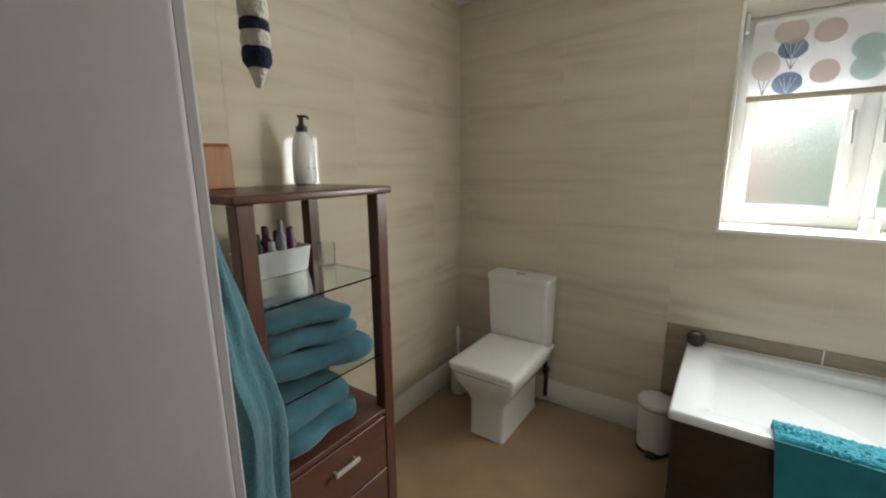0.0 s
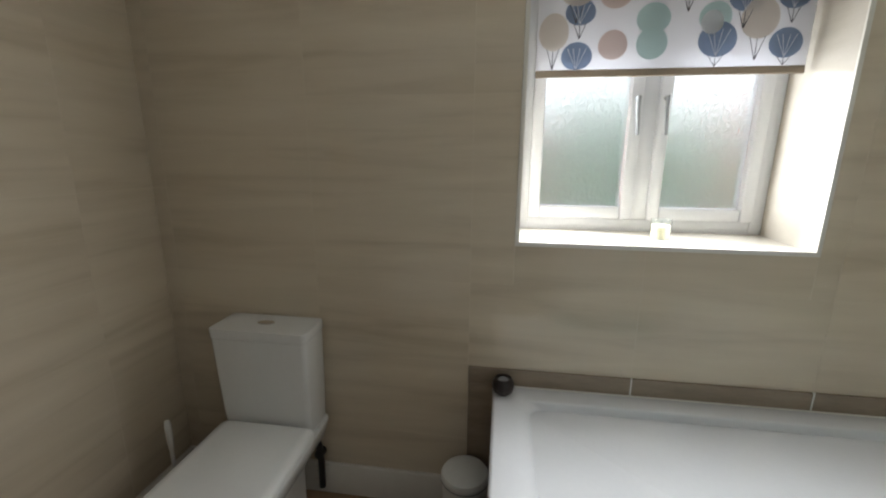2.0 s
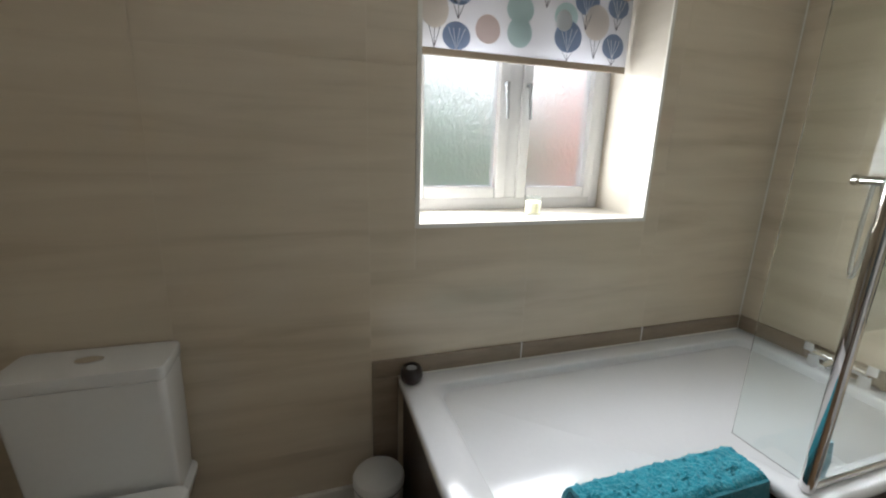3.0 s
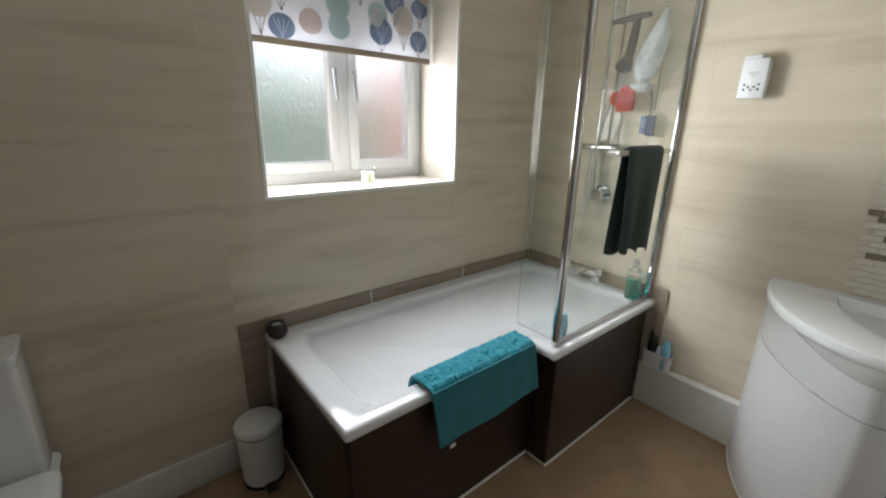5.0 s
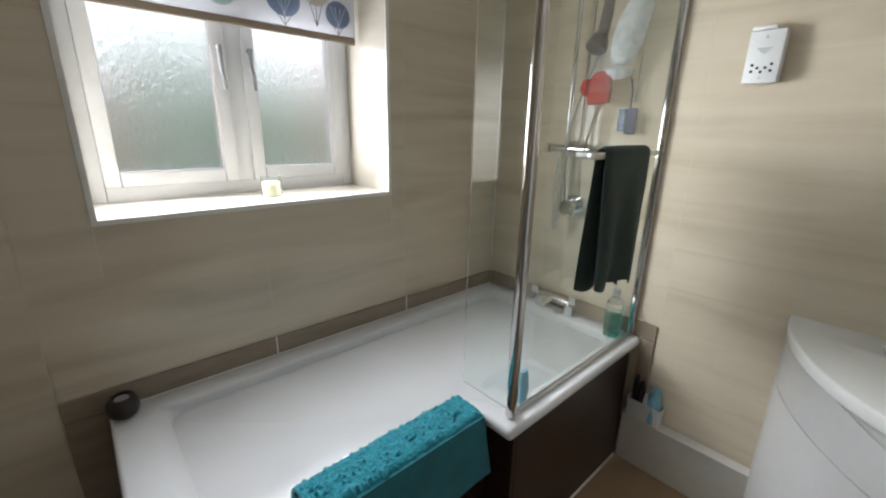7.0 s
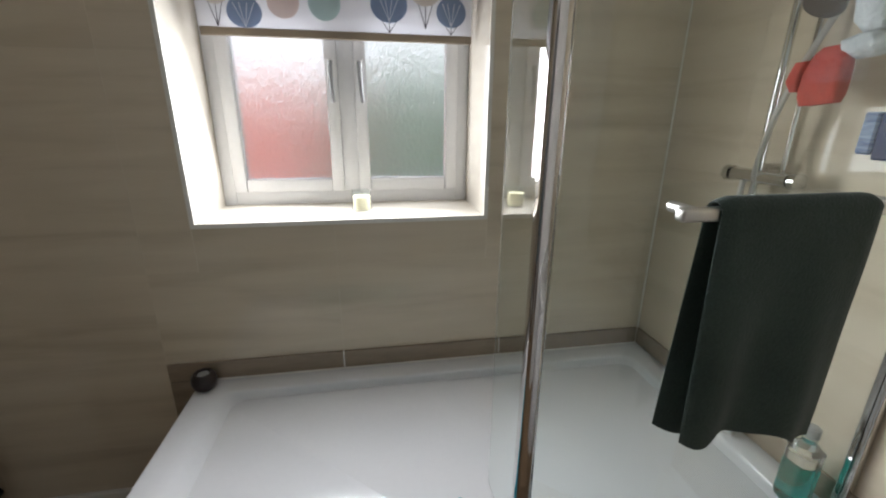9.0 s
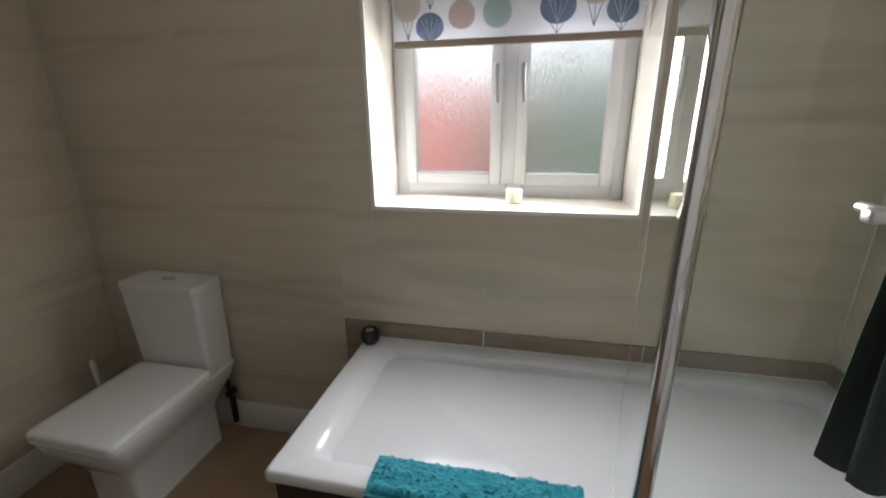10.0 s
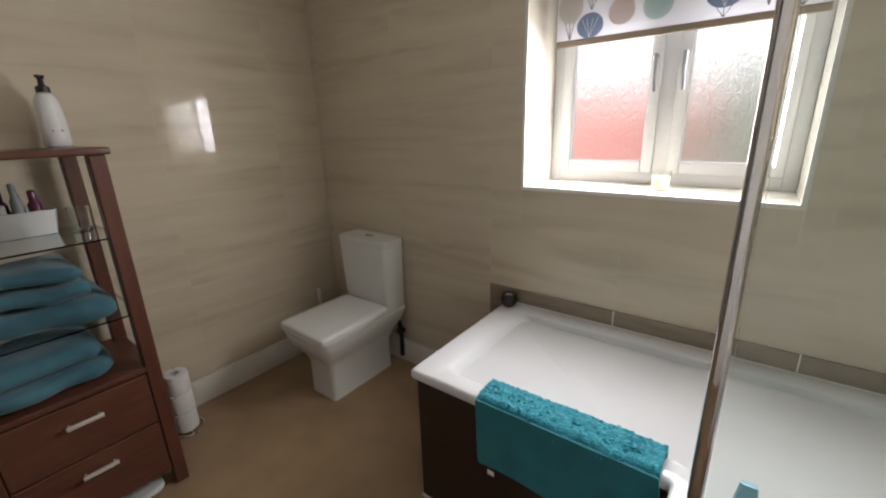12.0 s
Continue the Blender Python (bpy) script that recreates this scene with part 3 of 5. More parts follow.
# ---- shower screen ----
screen = thing("bath_screen", (-0.81, -0.80, BT), "hinged clear glass bath screen with chrome post and side panel", "shower screen")
SZ = 2.02
g = part("glass_panel", nbox(-0.792, -0.022, -0.803, -0.797, BT + 0.02, SZ, bev=0.001), GLASS, screen, "clear greenish glass")
g.visible_shadow = False
g = part("glass_panel", nbox(-0.813, -0.807, -0.786, -0.60, BT + 0.02, SZ, bev=0.001), GLASS, screen, "narrow clear glass return")
g.visible_shadow = False
part("post", nbox(-0.826, -0.796, -0.816, -0.786, BT + 0.001, SZ + 0.005, bev=0.010, seg=4), DARKCHROME, screen, "chrome post")
part("wall_profile", nbox(-0.022, -0.001, -0.816, -0.784, BT + 0.001, SZ + 0.005, bev=0.004, seg=2), DARKCHROME, screen, "chrome wall profile")
part("bottom_seal", nbox(-0.792, -0.024, -0.807, -0.793, BT + 0.001, BT + 0.020, bev=0.003), BRUSHED, screen)
b = bmesh.new()
box(b, -0.632, -0.205, -0.872, -0.850, 1.335, 1.355, bev=0.005, seg=3)
part("towel_bar", b, BRUSHED, screen, "chrome towel bar")
for x in (-0.600, -0.216):
    part("bar_bracket", tube(bmesh.new(), [(x, -0.804, 1.346), (x, -0.852, 1.346)], 0.009, 12), BRUSHED, screen)


def hanging(rings_fn, zs, n=44):
    b = bmesh.new()
    loft(b, [[rings_fn(z, 2 * math.pi * i / n) for i in range(n)] for z in zs])
    return b


def folded_towel(x0, x1, yc, ztop, drops, thick, gap, seed, flare=0.004):
    """Cloth folded over a bar: a long profile, swept in x, with creases."""
    b = bmesh.new()
    nx, rows = 26, []
    zf, zb = drops
    prof = []
    for k in range(15):
        prof.append((-1, ztop - zf + (zf) * k / 14))
    for k in range(1, 7):
        a = math.pi * k / 7
        prof.append((-math.cos(a), ztop + 0.018 * math.sin(a)))
    for k in range(15):
        prof.append((1, ztop - zb * k / 14))
    for (s, z) in prof:
        rows.append((s, z))
    for side in (0, 1):
        grid = []
        for j, (s, z) in enumerate(rows):
            line = []
            d = max(0.0, ztop - z)
            for i in range(nx):
                u = i / (nx - 1)
                xx = x0 + (x1 - x0) * u + (u - 0.5) * flare * d * 4
                edge = min(1, 14 * u + 0.12, 14 * (1 - u) + 0.12) * min(1, 0.15 + (zf if s < 0 else zb) * 12 - d * 12)
                off = gap + thick * side * edge + 0.012 * d * 3 * math.sin(u * 11 + seed + s) * min(1, d * 6) + 0.03 * d * (1 if s < 0 else 0.6)
                zz = z + (0.5 - u) * 0.05 * min(1, d * 3) - (0.010 * math.sin(u * 6 + seed) + 0.006 * math.sin(u * 17)) * min(1, d * 3)
                yy = yc + s * off if abs(s) == 1 else yc + s * (gap + thick * side * edge)
                if abs(s) < 1:
                    zz = ztop - 0.004 + (gap + thick * side * edge) * math.sqrt(max(0, 1 - s * s))
                line.append(b.verts.new((xx, yy, zz)))
            grid.append(line)
        if side == 0:
            inner = grid
    outer = grid
    for g in (inner, outer):
        for a, c in zip(g, g[1:]):
            for i in range(nx - 1):
                b.faces.new((a[i], a[i + 1], c[i + 1], c[i]))
    for a, c in ((inner[0], outer[0]), (inner[-1], outer[-1])):
        for i in range(nx - 1):
            b.faces.new((a[i], a[i + 1], c[i + 1], c[i]))
    for i in (0, nx - 1):
        for j in range(len(rows) - 1):
            b.faces.new((inner[j][i], inner[j + 1][i], outer[j + 1][i], outer[j][i]))
    return b


single("hand_towel", folded_towel(-0.575, -0.290, -0.860, 1.352, (0.408, 0.425), 0.009, 0.0145, 1.3), TOWEL_DARK, (-0.42, -0.86, 1.35), "dark green towel folded over the chrome bar", "towel", smooth=60)

# ---- bath mat over the rim ----
mat_x0, mat_x1 = -1.405, -0.885


def mat_sheet(prof, mt, name, thick, nub):
    b = bmesh.new()
    nx = 150 if nub else 30
    for side in (0, 1):
        grid = []
        for j, (y, z, ny, nz) in enumerate(prof):
            line = []
            for i in range(nx):
                u = i / (nx - 1)
                x = mat_x0 + (mat_x1 - mat_x0) * u + 0.10 * max(0, 0.60 - z) * (1 if y < -0.7 else 0)
                t = thick * side
                if nub and side:
                    p = Vector((x * 85, y * 150, z * 150))
                    t += 0.010 * abs(noise.noise(p)) + 0.004 * noise.noise(p * 0.35)
                zz = z + (0.006 * math.sin(u * 9) + 0.012 * u) * max(0, min(1, (0.6 - z) * 5))
                line.append(b.verts.new((x, y + ny * t, zz + nz * t)))
            grid.append(line)
        if side == 0:
            inner = grid
    for g in (inner, grid):
        for a, c in zip(g, g[1:]):
            for i in range(nx - 1):
                b.faces.new((a[i], a[i + 1], c[i + 1], c[i]))
    for a, c in ((inner[0], grid[0]), (inner[-1], grid[-1])):
        for i in range(nx - 1):
            b.faces.new((a[i], a[i + 1], c[i + 1], c[i]))
    for i in (0, nx - 1):
        for j in range(len(prof) - 1):
            b.faces.new((inner[j][i], inner[j + 1][i], grid[j + 1][i], grid[j][i]))
    return part(name, b, mt, bath_mat, smooth=60)


bath_mat = thing("bath_mat", (-1.15, -0.70, 0.60), "teal chenille bath mat hung over the bath rim", "bath mat")
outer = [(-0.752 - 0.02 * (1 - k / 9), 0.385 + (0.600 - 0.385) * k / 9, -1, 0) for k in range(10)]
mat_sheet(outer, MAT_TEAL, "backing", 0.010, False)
pile = [(-0.748, 0.565, -1, 0), (-0.748, 0.575, -1, 0), (-0.748, 0.585, -0.95, 0.2), (-0.744, 0.594, -0.8, 0.6)]
pile += [(-0.738 + 0.090 * k / 26, 0.598 + 0.003 * math.sin(k / 26 * 3.1), -0.1 * (1 - k / 13), 1) for k in range(27)]
pile += [(-0.640, 0.590, 0.7, 0.7), (-0.634, 0.575, 1, 0.1), (-0.632, 0.555, 1, 0), (-0.630, 0.53, 1, 0), (-0.629, 0.51, 1, 0)]
mat_sheet(pile, PILE_TEAL, "nap", 0.010, True)
part("care_label", nbox(-1.345, -1.322, -0.786, -0.784, 0.366, 0.382), WHITEPL, bath_mat, "small white sewn label")

# ---- toilet ----
toilet = thing("toilet", (-2.55, -0.3, 0), "white square close-coupled toilet with closed lid", "toilet")
b = bmesh.new()
loft(b, [rring(-2.657, -2.449, -0.545, -0.10, 0.0, 0.02), rring(-2.655, -2.451, -0.543, -0.10, 0.02, 0.02), rring(-2.655, -2.451, -0.545, -0.095, 0.20, 0.025),
         rring(-2.675, -2.425, -0.575, -0.06, 0.255, 0.04), rring(-2.712, -2.378, -0.622, -0.03, 0.33, 0.05), rring(-2.726, -2.366, -0.638, -0.01, 0.380, 0.05), rring(-2.726, -2.366, -0.638, -0.01, 0.392, 0.045)])
part("pan", b, CERAMIC, toilet, smooth=50)
b = bmesh.new()


def seatring(z, g, yf):
    r = rring(-2.734 + g, -2.352 - g, -0.635 + g, -0.185, z, 0.022)
    z -= 0.007
    return [(x, y - (0.034 * (1 - ((x + 2.538) / 0.19) ** 2) if y < -0.5 else 0), zz) for x, y, zz in r]


loft(b, [seatring(0.400, 0.006, 0), seatring(0.403, 0.0, 0), seatring(0.415, 0.0, 0), seatring(0.418, 0.005, 0)])
part("seat", b, CERAMIC, toilet, smooth=50)
b = bmesh.new()
loft(b, [seatring(0.4185, 0.004, 0), seatring(0.421, -0.001, 0), seatring(0.436, -0.001, 0), seatring(0.443, 0.006, 0), seatring(0.445, 0.03, 0)])
part("lid", b, CERAMIC, toilet, smooth=50)
b = bmesh.new()
loft(b, [rring(-2.738, -2.388, -0.162, -0.012, 0.392, 0.02), rring(-2.744, -2.384, -0.168, -0.010, 0.47, 0.02), rring(-2.760, -2.380, -0.172, -0.008, 0.775, 0.02)])
part("cistern", b, CERAMIC, toilet, smooth=50)
b = bmesh.new()
loft(b, [rring(-2.760, -2.380, -0.172, -0.007, 0.776, 0.02), rring(-2.762, -2.378, -0.174, -0.006, 0.780, 0.02), rring(-2.763, -2.377, -0.175, -0.006, 0.808, 0.02), rring(-2.762, -2.378, -0.174, -0.008, 0.815, 0.02)])
part("cistern_lid", b, CERAMIC, toilet, smooth=50)
b = bmesh.new()
loft(b, [[(-2.575 + (0.034 - d) * math.cos(a), -0.088 + (0.019 - d) * math.sin(a), z) for a in [2 * math.pi * i / 20 for i in range(20)]] for z, d in ((0.814, 0), (0.819, 0), (0.8205, 0.003))])
part("flush_button", b, CHROME, toilet, "oval chrome flush button")
b = bmesh.new()
tube(b, [(-2.415, -0.04, 0.05), (-2.413, -0.04, 0.20), (-2.42, -0.045, 0.28), (-2.43, -0.07, 0.34)], 0.014)
tube(b, [(-2.413, -0.022, 0.22), (-2.413, -0.06, 0.22)], 0.02)
part("water_pipe", b, BLACK, toilet, "dark water valve and hose")

# ---- toilet brush, bin ----
brush = thing("toilet_brush", (-2.93, -0.22, 0), "white toilet brush in a holder in the corner", "toilet brush")
part("holder", lathe(bmesh.new(), [(0.045, 0.0), (0.05, 0.01), (0.046, 0.20), (0.042, 0.21), (0.038, 0.205)], -2.93, -0.23), WHITEPL, brush)
part("handle", lathe(bmesh.new(), [(0.008, 0.20), (0.007, 0.32), (0.011, 0.36), (0.012, 0.43), (0.009, 0.452), (0.003, 0.456)], -2.93, -0.235, 14), WHITEPL, brush)
bx, by = -1.795, -0.118
bin_ = thing("pedal_bin", (bx, by, 0), "small white pedal bin with a rounded lid beside the bath", "bin")
part("body", lathe(bmesh.new(), [(0.078, 0.012), (0.080, 0.02), (0.087, 0.24), (0.088, 0.248)], bx, by, 36), WHITEPL, bin_)
part("base_ring", lathe(bmesh.new(), [(0.080, 0.0), (0.083, 0.003), (0.082, 0.014), (0.079, 0.016)], bx, by, 36), BLACK, bin_)
part("lid", lathe(bmesh.new(), [(0.089, 0.250), (0.0915, 0.255), (0.0915, 0.268), (0.085, 0.278), (0.06, 0.288), (0.03, 0.293), (0.004, 0.294)], bx, by, 36), WHITEPL, bin_, "slightly domed white lid")
part("rim", lathe(bmesh.new(), [(0.0885, 0.244), (0.0905, 0.246), (0.0905, 0.250), (0.0885, 0.2505)], bx, by, 36), GREYPL, bin_)
part("pedal", nbox(bx - 0.022, bx + 0.022, by - 0.115, by - 0.070, 0.008, 0.026, bev=0.004), BLACK, bin_, "black foot pedal")

# ---- candle, pot ----
cx, cy = -1.109, 0.150
candle = thing("candle", (cx, cy, OZ0), "cream candle in a clear glass jar on the window sill", "candle")
part("wax", lathe(bmesh.new(), [(0.031, 0.004 + OZ0), (0.031, OZ0 + 0.052), (0.026, OZ0 + 0.054)], cx, cy), WAX, candle)
j = part("jar", lathe(bmesh.new(), [(0.030, OZ0 + 0.0005), (0.035, OZ0 + 0.003), (0.035, OZ0 + 0.075), (0.033, OZ0 + 0.075), (0.033, OZ0 + 0.003)], cx, cy, cap0=True, cap1=True), BOTTLE, candle, "clear glass jar")
j.visible_shadow = False
part("wick", tube(bmesh.new(), [(cx, cy, OZ0 + 0.050), (cx + 0.002, cy, OZ0 + 0.066)], 0.001, 6), BLACK, candle)
px, py = -1.665, -0.058
pot = thing("tealight_holder", (px, py, BT), "small round dark brown candle holder on the bath corner", "candle holder")
part("bowl", lathe(bmesh.new(), [(0.024, BT + 0.001), (0.036, BT + 0.012), (0.041, BT + 0.032), (0.038, BT + 0.052), (0.030, BT + 0.062), (0.024, BT + 0.062), (0.022, BT + 0.050)], px, py), DARKPOT, pot)
part("candle_cup", lathe(bmesh.new(), [(0.018, BT + 0.051), (0.018, BT + 0.058), (0.016, BT + 0.058)], px, py), GREYPL, pot)

# ---- shower ----
shower = thing("shower_mixer", (-0.02, -0.43, 1.08), "chrome bar shower with rail, hose and lever valve", "shower")
b = bmesh.new()
tube(b, [(-0.055, -0.43, 1.34), (-0.055, -0.43, 2.02)], 0.010, 14)
tube(b, [(-0.002, -0.43, 1.36), (-0.055, -0.43, 1.36)], 0.009, 12)
tube(b, [(-0.002, -0.43, 2.0), (-0.055, -0.43, 2.0)], 0.009, 12)
part("riser_rail", b, CHROME, shower)
b = bmesh.new()
tube(b, [(-0.055, -0.36, 1.335), (-0.055, -0.52, 1.335)], 0.018, 18)
tube(b, [(-0.055, -0.352, 1.335), (-0.055, -0.335, 1.335)], 0.022, 18)
tube(b, [(-0.055, -0.528, 1.335), (-0.055, -0.545, 1.335)], 0.022, 18)
tube(b, [(-0.002, -0.40, 1.335), (-0.05, -0.40, 1.335)], 0.016, 14)
tube(b, [(-0.002, -0.48, 1.335), (-0.05, -0.48, 1.335)], 0.016, 14)
part("valve_bar", b, CHROME, shower)
b = bmesh.new()
loft(b, [[(x, -0.465 + 0.052 * math.cos(a), 1.085 + 0.052 * math.sin(a)) for a in [2 * math.pi * i / 28 for i in range(28)]] for x in (-0.001, -0.012)])
tube(b, [(-0.01, -0.465, 1.085), (-0.075, -0.465, 1.085)], 0.032, 20)
tube(b, [(-0.065, -0.465, 1.075), (-0.095, -0.520, 1.065)], [0.012, 0.008], 12)
tube(b, [(-0.03, -0.435, 1.10), (-0.03, -0.425, 1.20), (-0.05, -0.42, 1.32)], 0.008, 10)
part("lever_valve", b, CHROME, shower, "round chrome lever valve")
b = bmesh.new()
hose = []
for k in range(14):
    a = math.pi * k / 13
    hose.append((-0.065 - 0.02 * math.sin(a), -0.400 - 0.035 * (1 - math.cos(a)) / 2, 1.32 - 0.34 * abs(math.sin(a)) ** 0.8))
for k in range(1, 20):
    t = k / 19
    hose.append((-0.070 - 0.02 * math.sin(t * 3.14), -0.435 - 0.115 * t ** 1.3, 1.32 + 0.40 * t))
tube(b, hose, 0.007, 10)
part("hose", b, BRUSHED, shower, "flexible metal hose")
part("riser_pipe", tube(bmesh.new(), [(-0.045, -0.487, 1.34), (-0.045, -0.487, 2.02)], 0.006, 10), CHROME, shower)
b = bmesh.new()
tube(b, [(-0.055, -0.43, 1.925), (-0.065, -0.56, 1.93), (-0.07, -0.62, 1.93)], [0.012, 0.016, 0.012], 12)
part("bracket", b, SHOWERGREY, shower, "dark grey hand shower bracket")
b = bmesh.new()
tube(b, [(-0.068, -0.560, 1.92), (-0.080, -0.557, 1.82), (-0.095, -0.553, 1.74)], [0.018, 0.021, 0.020], 14)
tube(b, [(-0.090, -0.553, 1.752), (-0.108, -0.553, 1.735), (-0.128, -0.555, 1.708), (-0.132, -0.555, 1.702)], [0.018, 0.034, 0.040, 0.034], 24)
part("hand_shower", b, SHOWERGREY, shower, "dark grey hand shower")
caddy = thing("hook_strip", (-0.02, -0.67, 1.62), "thin chrome hook strip on the tiled shower wall", "hook")
b = bmesh.new()
tube(b, [(-0.004, -0.675, 1.52), (-0.004, -0.675, 1.97)], 0.003, 8)
tube(b, [(-0.002, -0.675, 1.96), (-0.035, -0.675, 1.955), (-0.042, -0.675, 1.975)], 0.004, 8)
tube(b, [(-0.002, -0.66, 1.60), (-0.03, -0.66, 1.595), (-0.036, -0.66, 1.61)], 0.003, 8)
part("strip", b, CHROME, caddy)
b = bmesh.new()
loft(b, [[(x + w * math.cos(a), y + w * 1.25 * math.sin(a), z) for a in [2 * math.pi * i / 22 for i in range(22)]] for x, y, z, w in
         ((-0.045, -0.680, 1.950, 0.006), (-0.055, -0.676, 1.90, 0.020), (-0.065, -0.668, 1.84, 0.034), (-0.075, -0.655, 1.78, 0.043), (-0.082, -0.645, 1.72, 0.044), (-0.085, -0.640, 1.67, 0.036), (-0.085, -0.638, 1.645, 0.018))])
wobble(b, 0.010, 22)
single("net_bag", b, NET, (-0.07, -0.66, 1.65), "pale white net bag hanging from the shower hook", "net bag", smooth=60)
b = bmesh.new()
loft(b, [[(-0.085 + w * math.cos(a), -0.632 + w * 1.3 * math.sin(a), z) for a in [2 * math.pi * i / 18 for i in range(18)]] for z, w in ((1.600, 0.015), (1.612, 0.034), (1.632, 0.038), (1.642, 0.02))])
single("soap_pouch", wobble(b, 0.006, 30), NET, (-0.085, -0.632, 1.60), "pale green-blue soap pouch under the net bag", "soap", smooth=60)
b = bmesh.new()
loft(b, [rring(-0.106, -0.084, -0.616, -0.528, 1.512, 0.008), rring(-0.112, -0.078, -0.620, -0.524, 1.530, 0.012), rring(-0.116, -0.074, -0.616, -0.530, 1.575, 0.014), rring(-0.110, -0.080, -0.608, -0.536, 1.610, 0.012), rring(-0.104, -0.086, -0.600, -0.545, 1.624, 0.008)])
loft(b, [rring(-0.112, -0.078, -0.528, -0.512, 1.540, 0.006), rring(-0.108, -0.082, -0.520, -0.486, 1.562, 0.008), rring(-0.112, -0.078, -0.530, -0.505, 1.602, 0.006)])
wobble(b, 0.010, 16, 3)
single("red_flannel", b, RED, (-0.09, -0.565, 1.51), "bright red wash mitt hanging by the shower hose", "flannel", smooth=60)
sachet = thing("blue_sachet", (-0.04, -0.67, 1.39), "blue razor packet hanging on the shower wall", "sachet")
part("card", nbox(-0.05, -0.035, -0.705, -0.665, 1.40, 1.495, bev=0.004), BLUE, sachet, "dark blue card")
part("window_card", nbox(-0.052, -0.034, -0.664, -0.635, 1.41, 1.495, bev=0.004), STRIPE, sachet, "paler blue striped half")
part("hook", tube(bmesh.new(), [(-0.03, -0.67, 1.495), (-0.03, -0.67, 1.56), (-0.03, -0.66, 1.60)], 0.003, 8), BLUE, sachet)

tap = thing("bath_tap", (-0.05, -0.44, BT), "chrome lever bath tap on the bath end", "tap")
b = bmesh.new()
for y in (-0.36, -0.52):
    tube(b, [(-0.048, y, BT + 0.001), (-0.048, y, BT + 0.05)], 0.022, 18)
tube(b, [(-0.048, -0.35, BT + 0.055), (-0.048, -0.53, BT + 0.055)], 0.018, 16)
part("body", b, CHROME, tap)
b = bmesh.new()
tube(b, [(-0.05, -0.44, BT + 0.055), (-0.10, -0.44, BT + 0.060), (-0.15, -0.44, BT + 0.048)], [0.016, 0.015, 0.013], 14)
part("spout", b, CHROME, tap)
for y in (-0.34, -0.54):
    b = bmesh.new()
    loft(b, [rring(-0.068, -0.028, y - 0.018, y + 0.018, BT + 0.06 + z, 0.006) for z in (0, 0.035)])
    part("handle", b, CHROME, tap)

bottle = thing("body_wash_bottle", (-0.075, -0.75, BT), "clear pump bottle of teal body wash on the bath corner", "bottle")
b = bmesh.new()
loft(b, [rring(-0.108, -0.048, -0.775, -0.715, BT + 0.002, 0.02), rring(-0.11, -0.046, -0.777, -0.713, BT + 0.01, 0.022), rring(-0.11, -0.046, -0.777, -0.713, BT + 0.115, 0.022)])
part("gel", b, TEALGEL, bottle, "teal liquid")
b = bmesh.new()
loft(b, [rring(-0.11, -0.046, -0.777, -0.713, BT + 0.117, 0.022), rring(-0.11, -0.046, -0.777, -0.713, BT + 0.15, 0.022), rring(-0.092, -0.064, -0.759, -0.731, BT + 0.172, 0.012), rring(-0.092, -0.064, -0.759, -0.731, BT + 0.185, 0.012)])
part("shoulder", b, BOTTLE, bottle)
part("cap", lathe(bmesh.new(), [(0.016, BT + 0.186), (0.016, BT + 0.21), (0.010, BT + 0.215)], -0.078, -0.745, 16), GREYPL, bottle)
b = bmesh.new()
loft(b, [rring(-0.745, -0.705, -0.78, -0.765, BT + 0.002, 0.006), rring(-0.748, -0.702, -0.782, -0.763, BT + 0.05, 0.006), rring(-0.74, -0.71, -0.779, -0.766, BT + 0.11, 0.005)])
single("small_bottle", b, PALEBLUE, (-0.725, -0.77, BT), "small turquoise bottle behind the glass post", "bottle")

# ---- shaver socket ----
so = thing("shaver_socket", (-0.03, -1.06, 1.64), "white wall-mounted shaver socket box", "shaver socket")
part("back_box", nbox(-0.044, -0.0005, -1.108, -1.022, 1.562, 1.705, bev=0.004, seg=2), WHITEPL, so)
part("face_plate", nbox(-0.054, -0.0445, -1.109, -1.021, 1.560, 1.706, bev=0.003, seg=2), WHITEPL, so)
b = bmesh.new()
for dy, dz in ((-0.024, 0.009), (-0.024, -0.009), (-0.010, 0.0), (0.010, 0.0), (0.024, 0.009), (0.024, -0.009), (0.0, -0.011)):
    tube(b, [(-0.0535, -1.065 + dy, 1.602 + dz), (-0.0552, -1.065 + dy, 1.602 + dz)], 0.0042, 10)
part("sockets", b, BLACK, so, "round pin holes")
part("screw", tube(bmesh.new(), [(-0.0535, -1.065, 1.688), (-0.0553, -1.065, 1.688)], 0.004, 10), BRUSHED, so)
part("screw", tube(bmesh.new(), [(-0.0535, -1.065, 1.574), (-0.0553, -1.065, 1.574)], 0.004, 10), BRUSHED, so)
for k in range(3):
    part("marking", nbox(-0.0552, -0.0542, -1.072 - 0.006 * (2 - k), -1.058 + 0.006 * (2 - k), 1.655 - 0.006 * k, 1.657 - 0.006 * k), GREYPL, so)
single("folded_cloth_tag", wobble(nbox(-0.05, -0.006, -1.085, -1.020, 1.7065, 1.722, bev=0.006, seg=2), 0.004, 40), PAPER, (-0.03, -1.05, 1.706), "small white folded item on top of the shaver socket", "cloth")

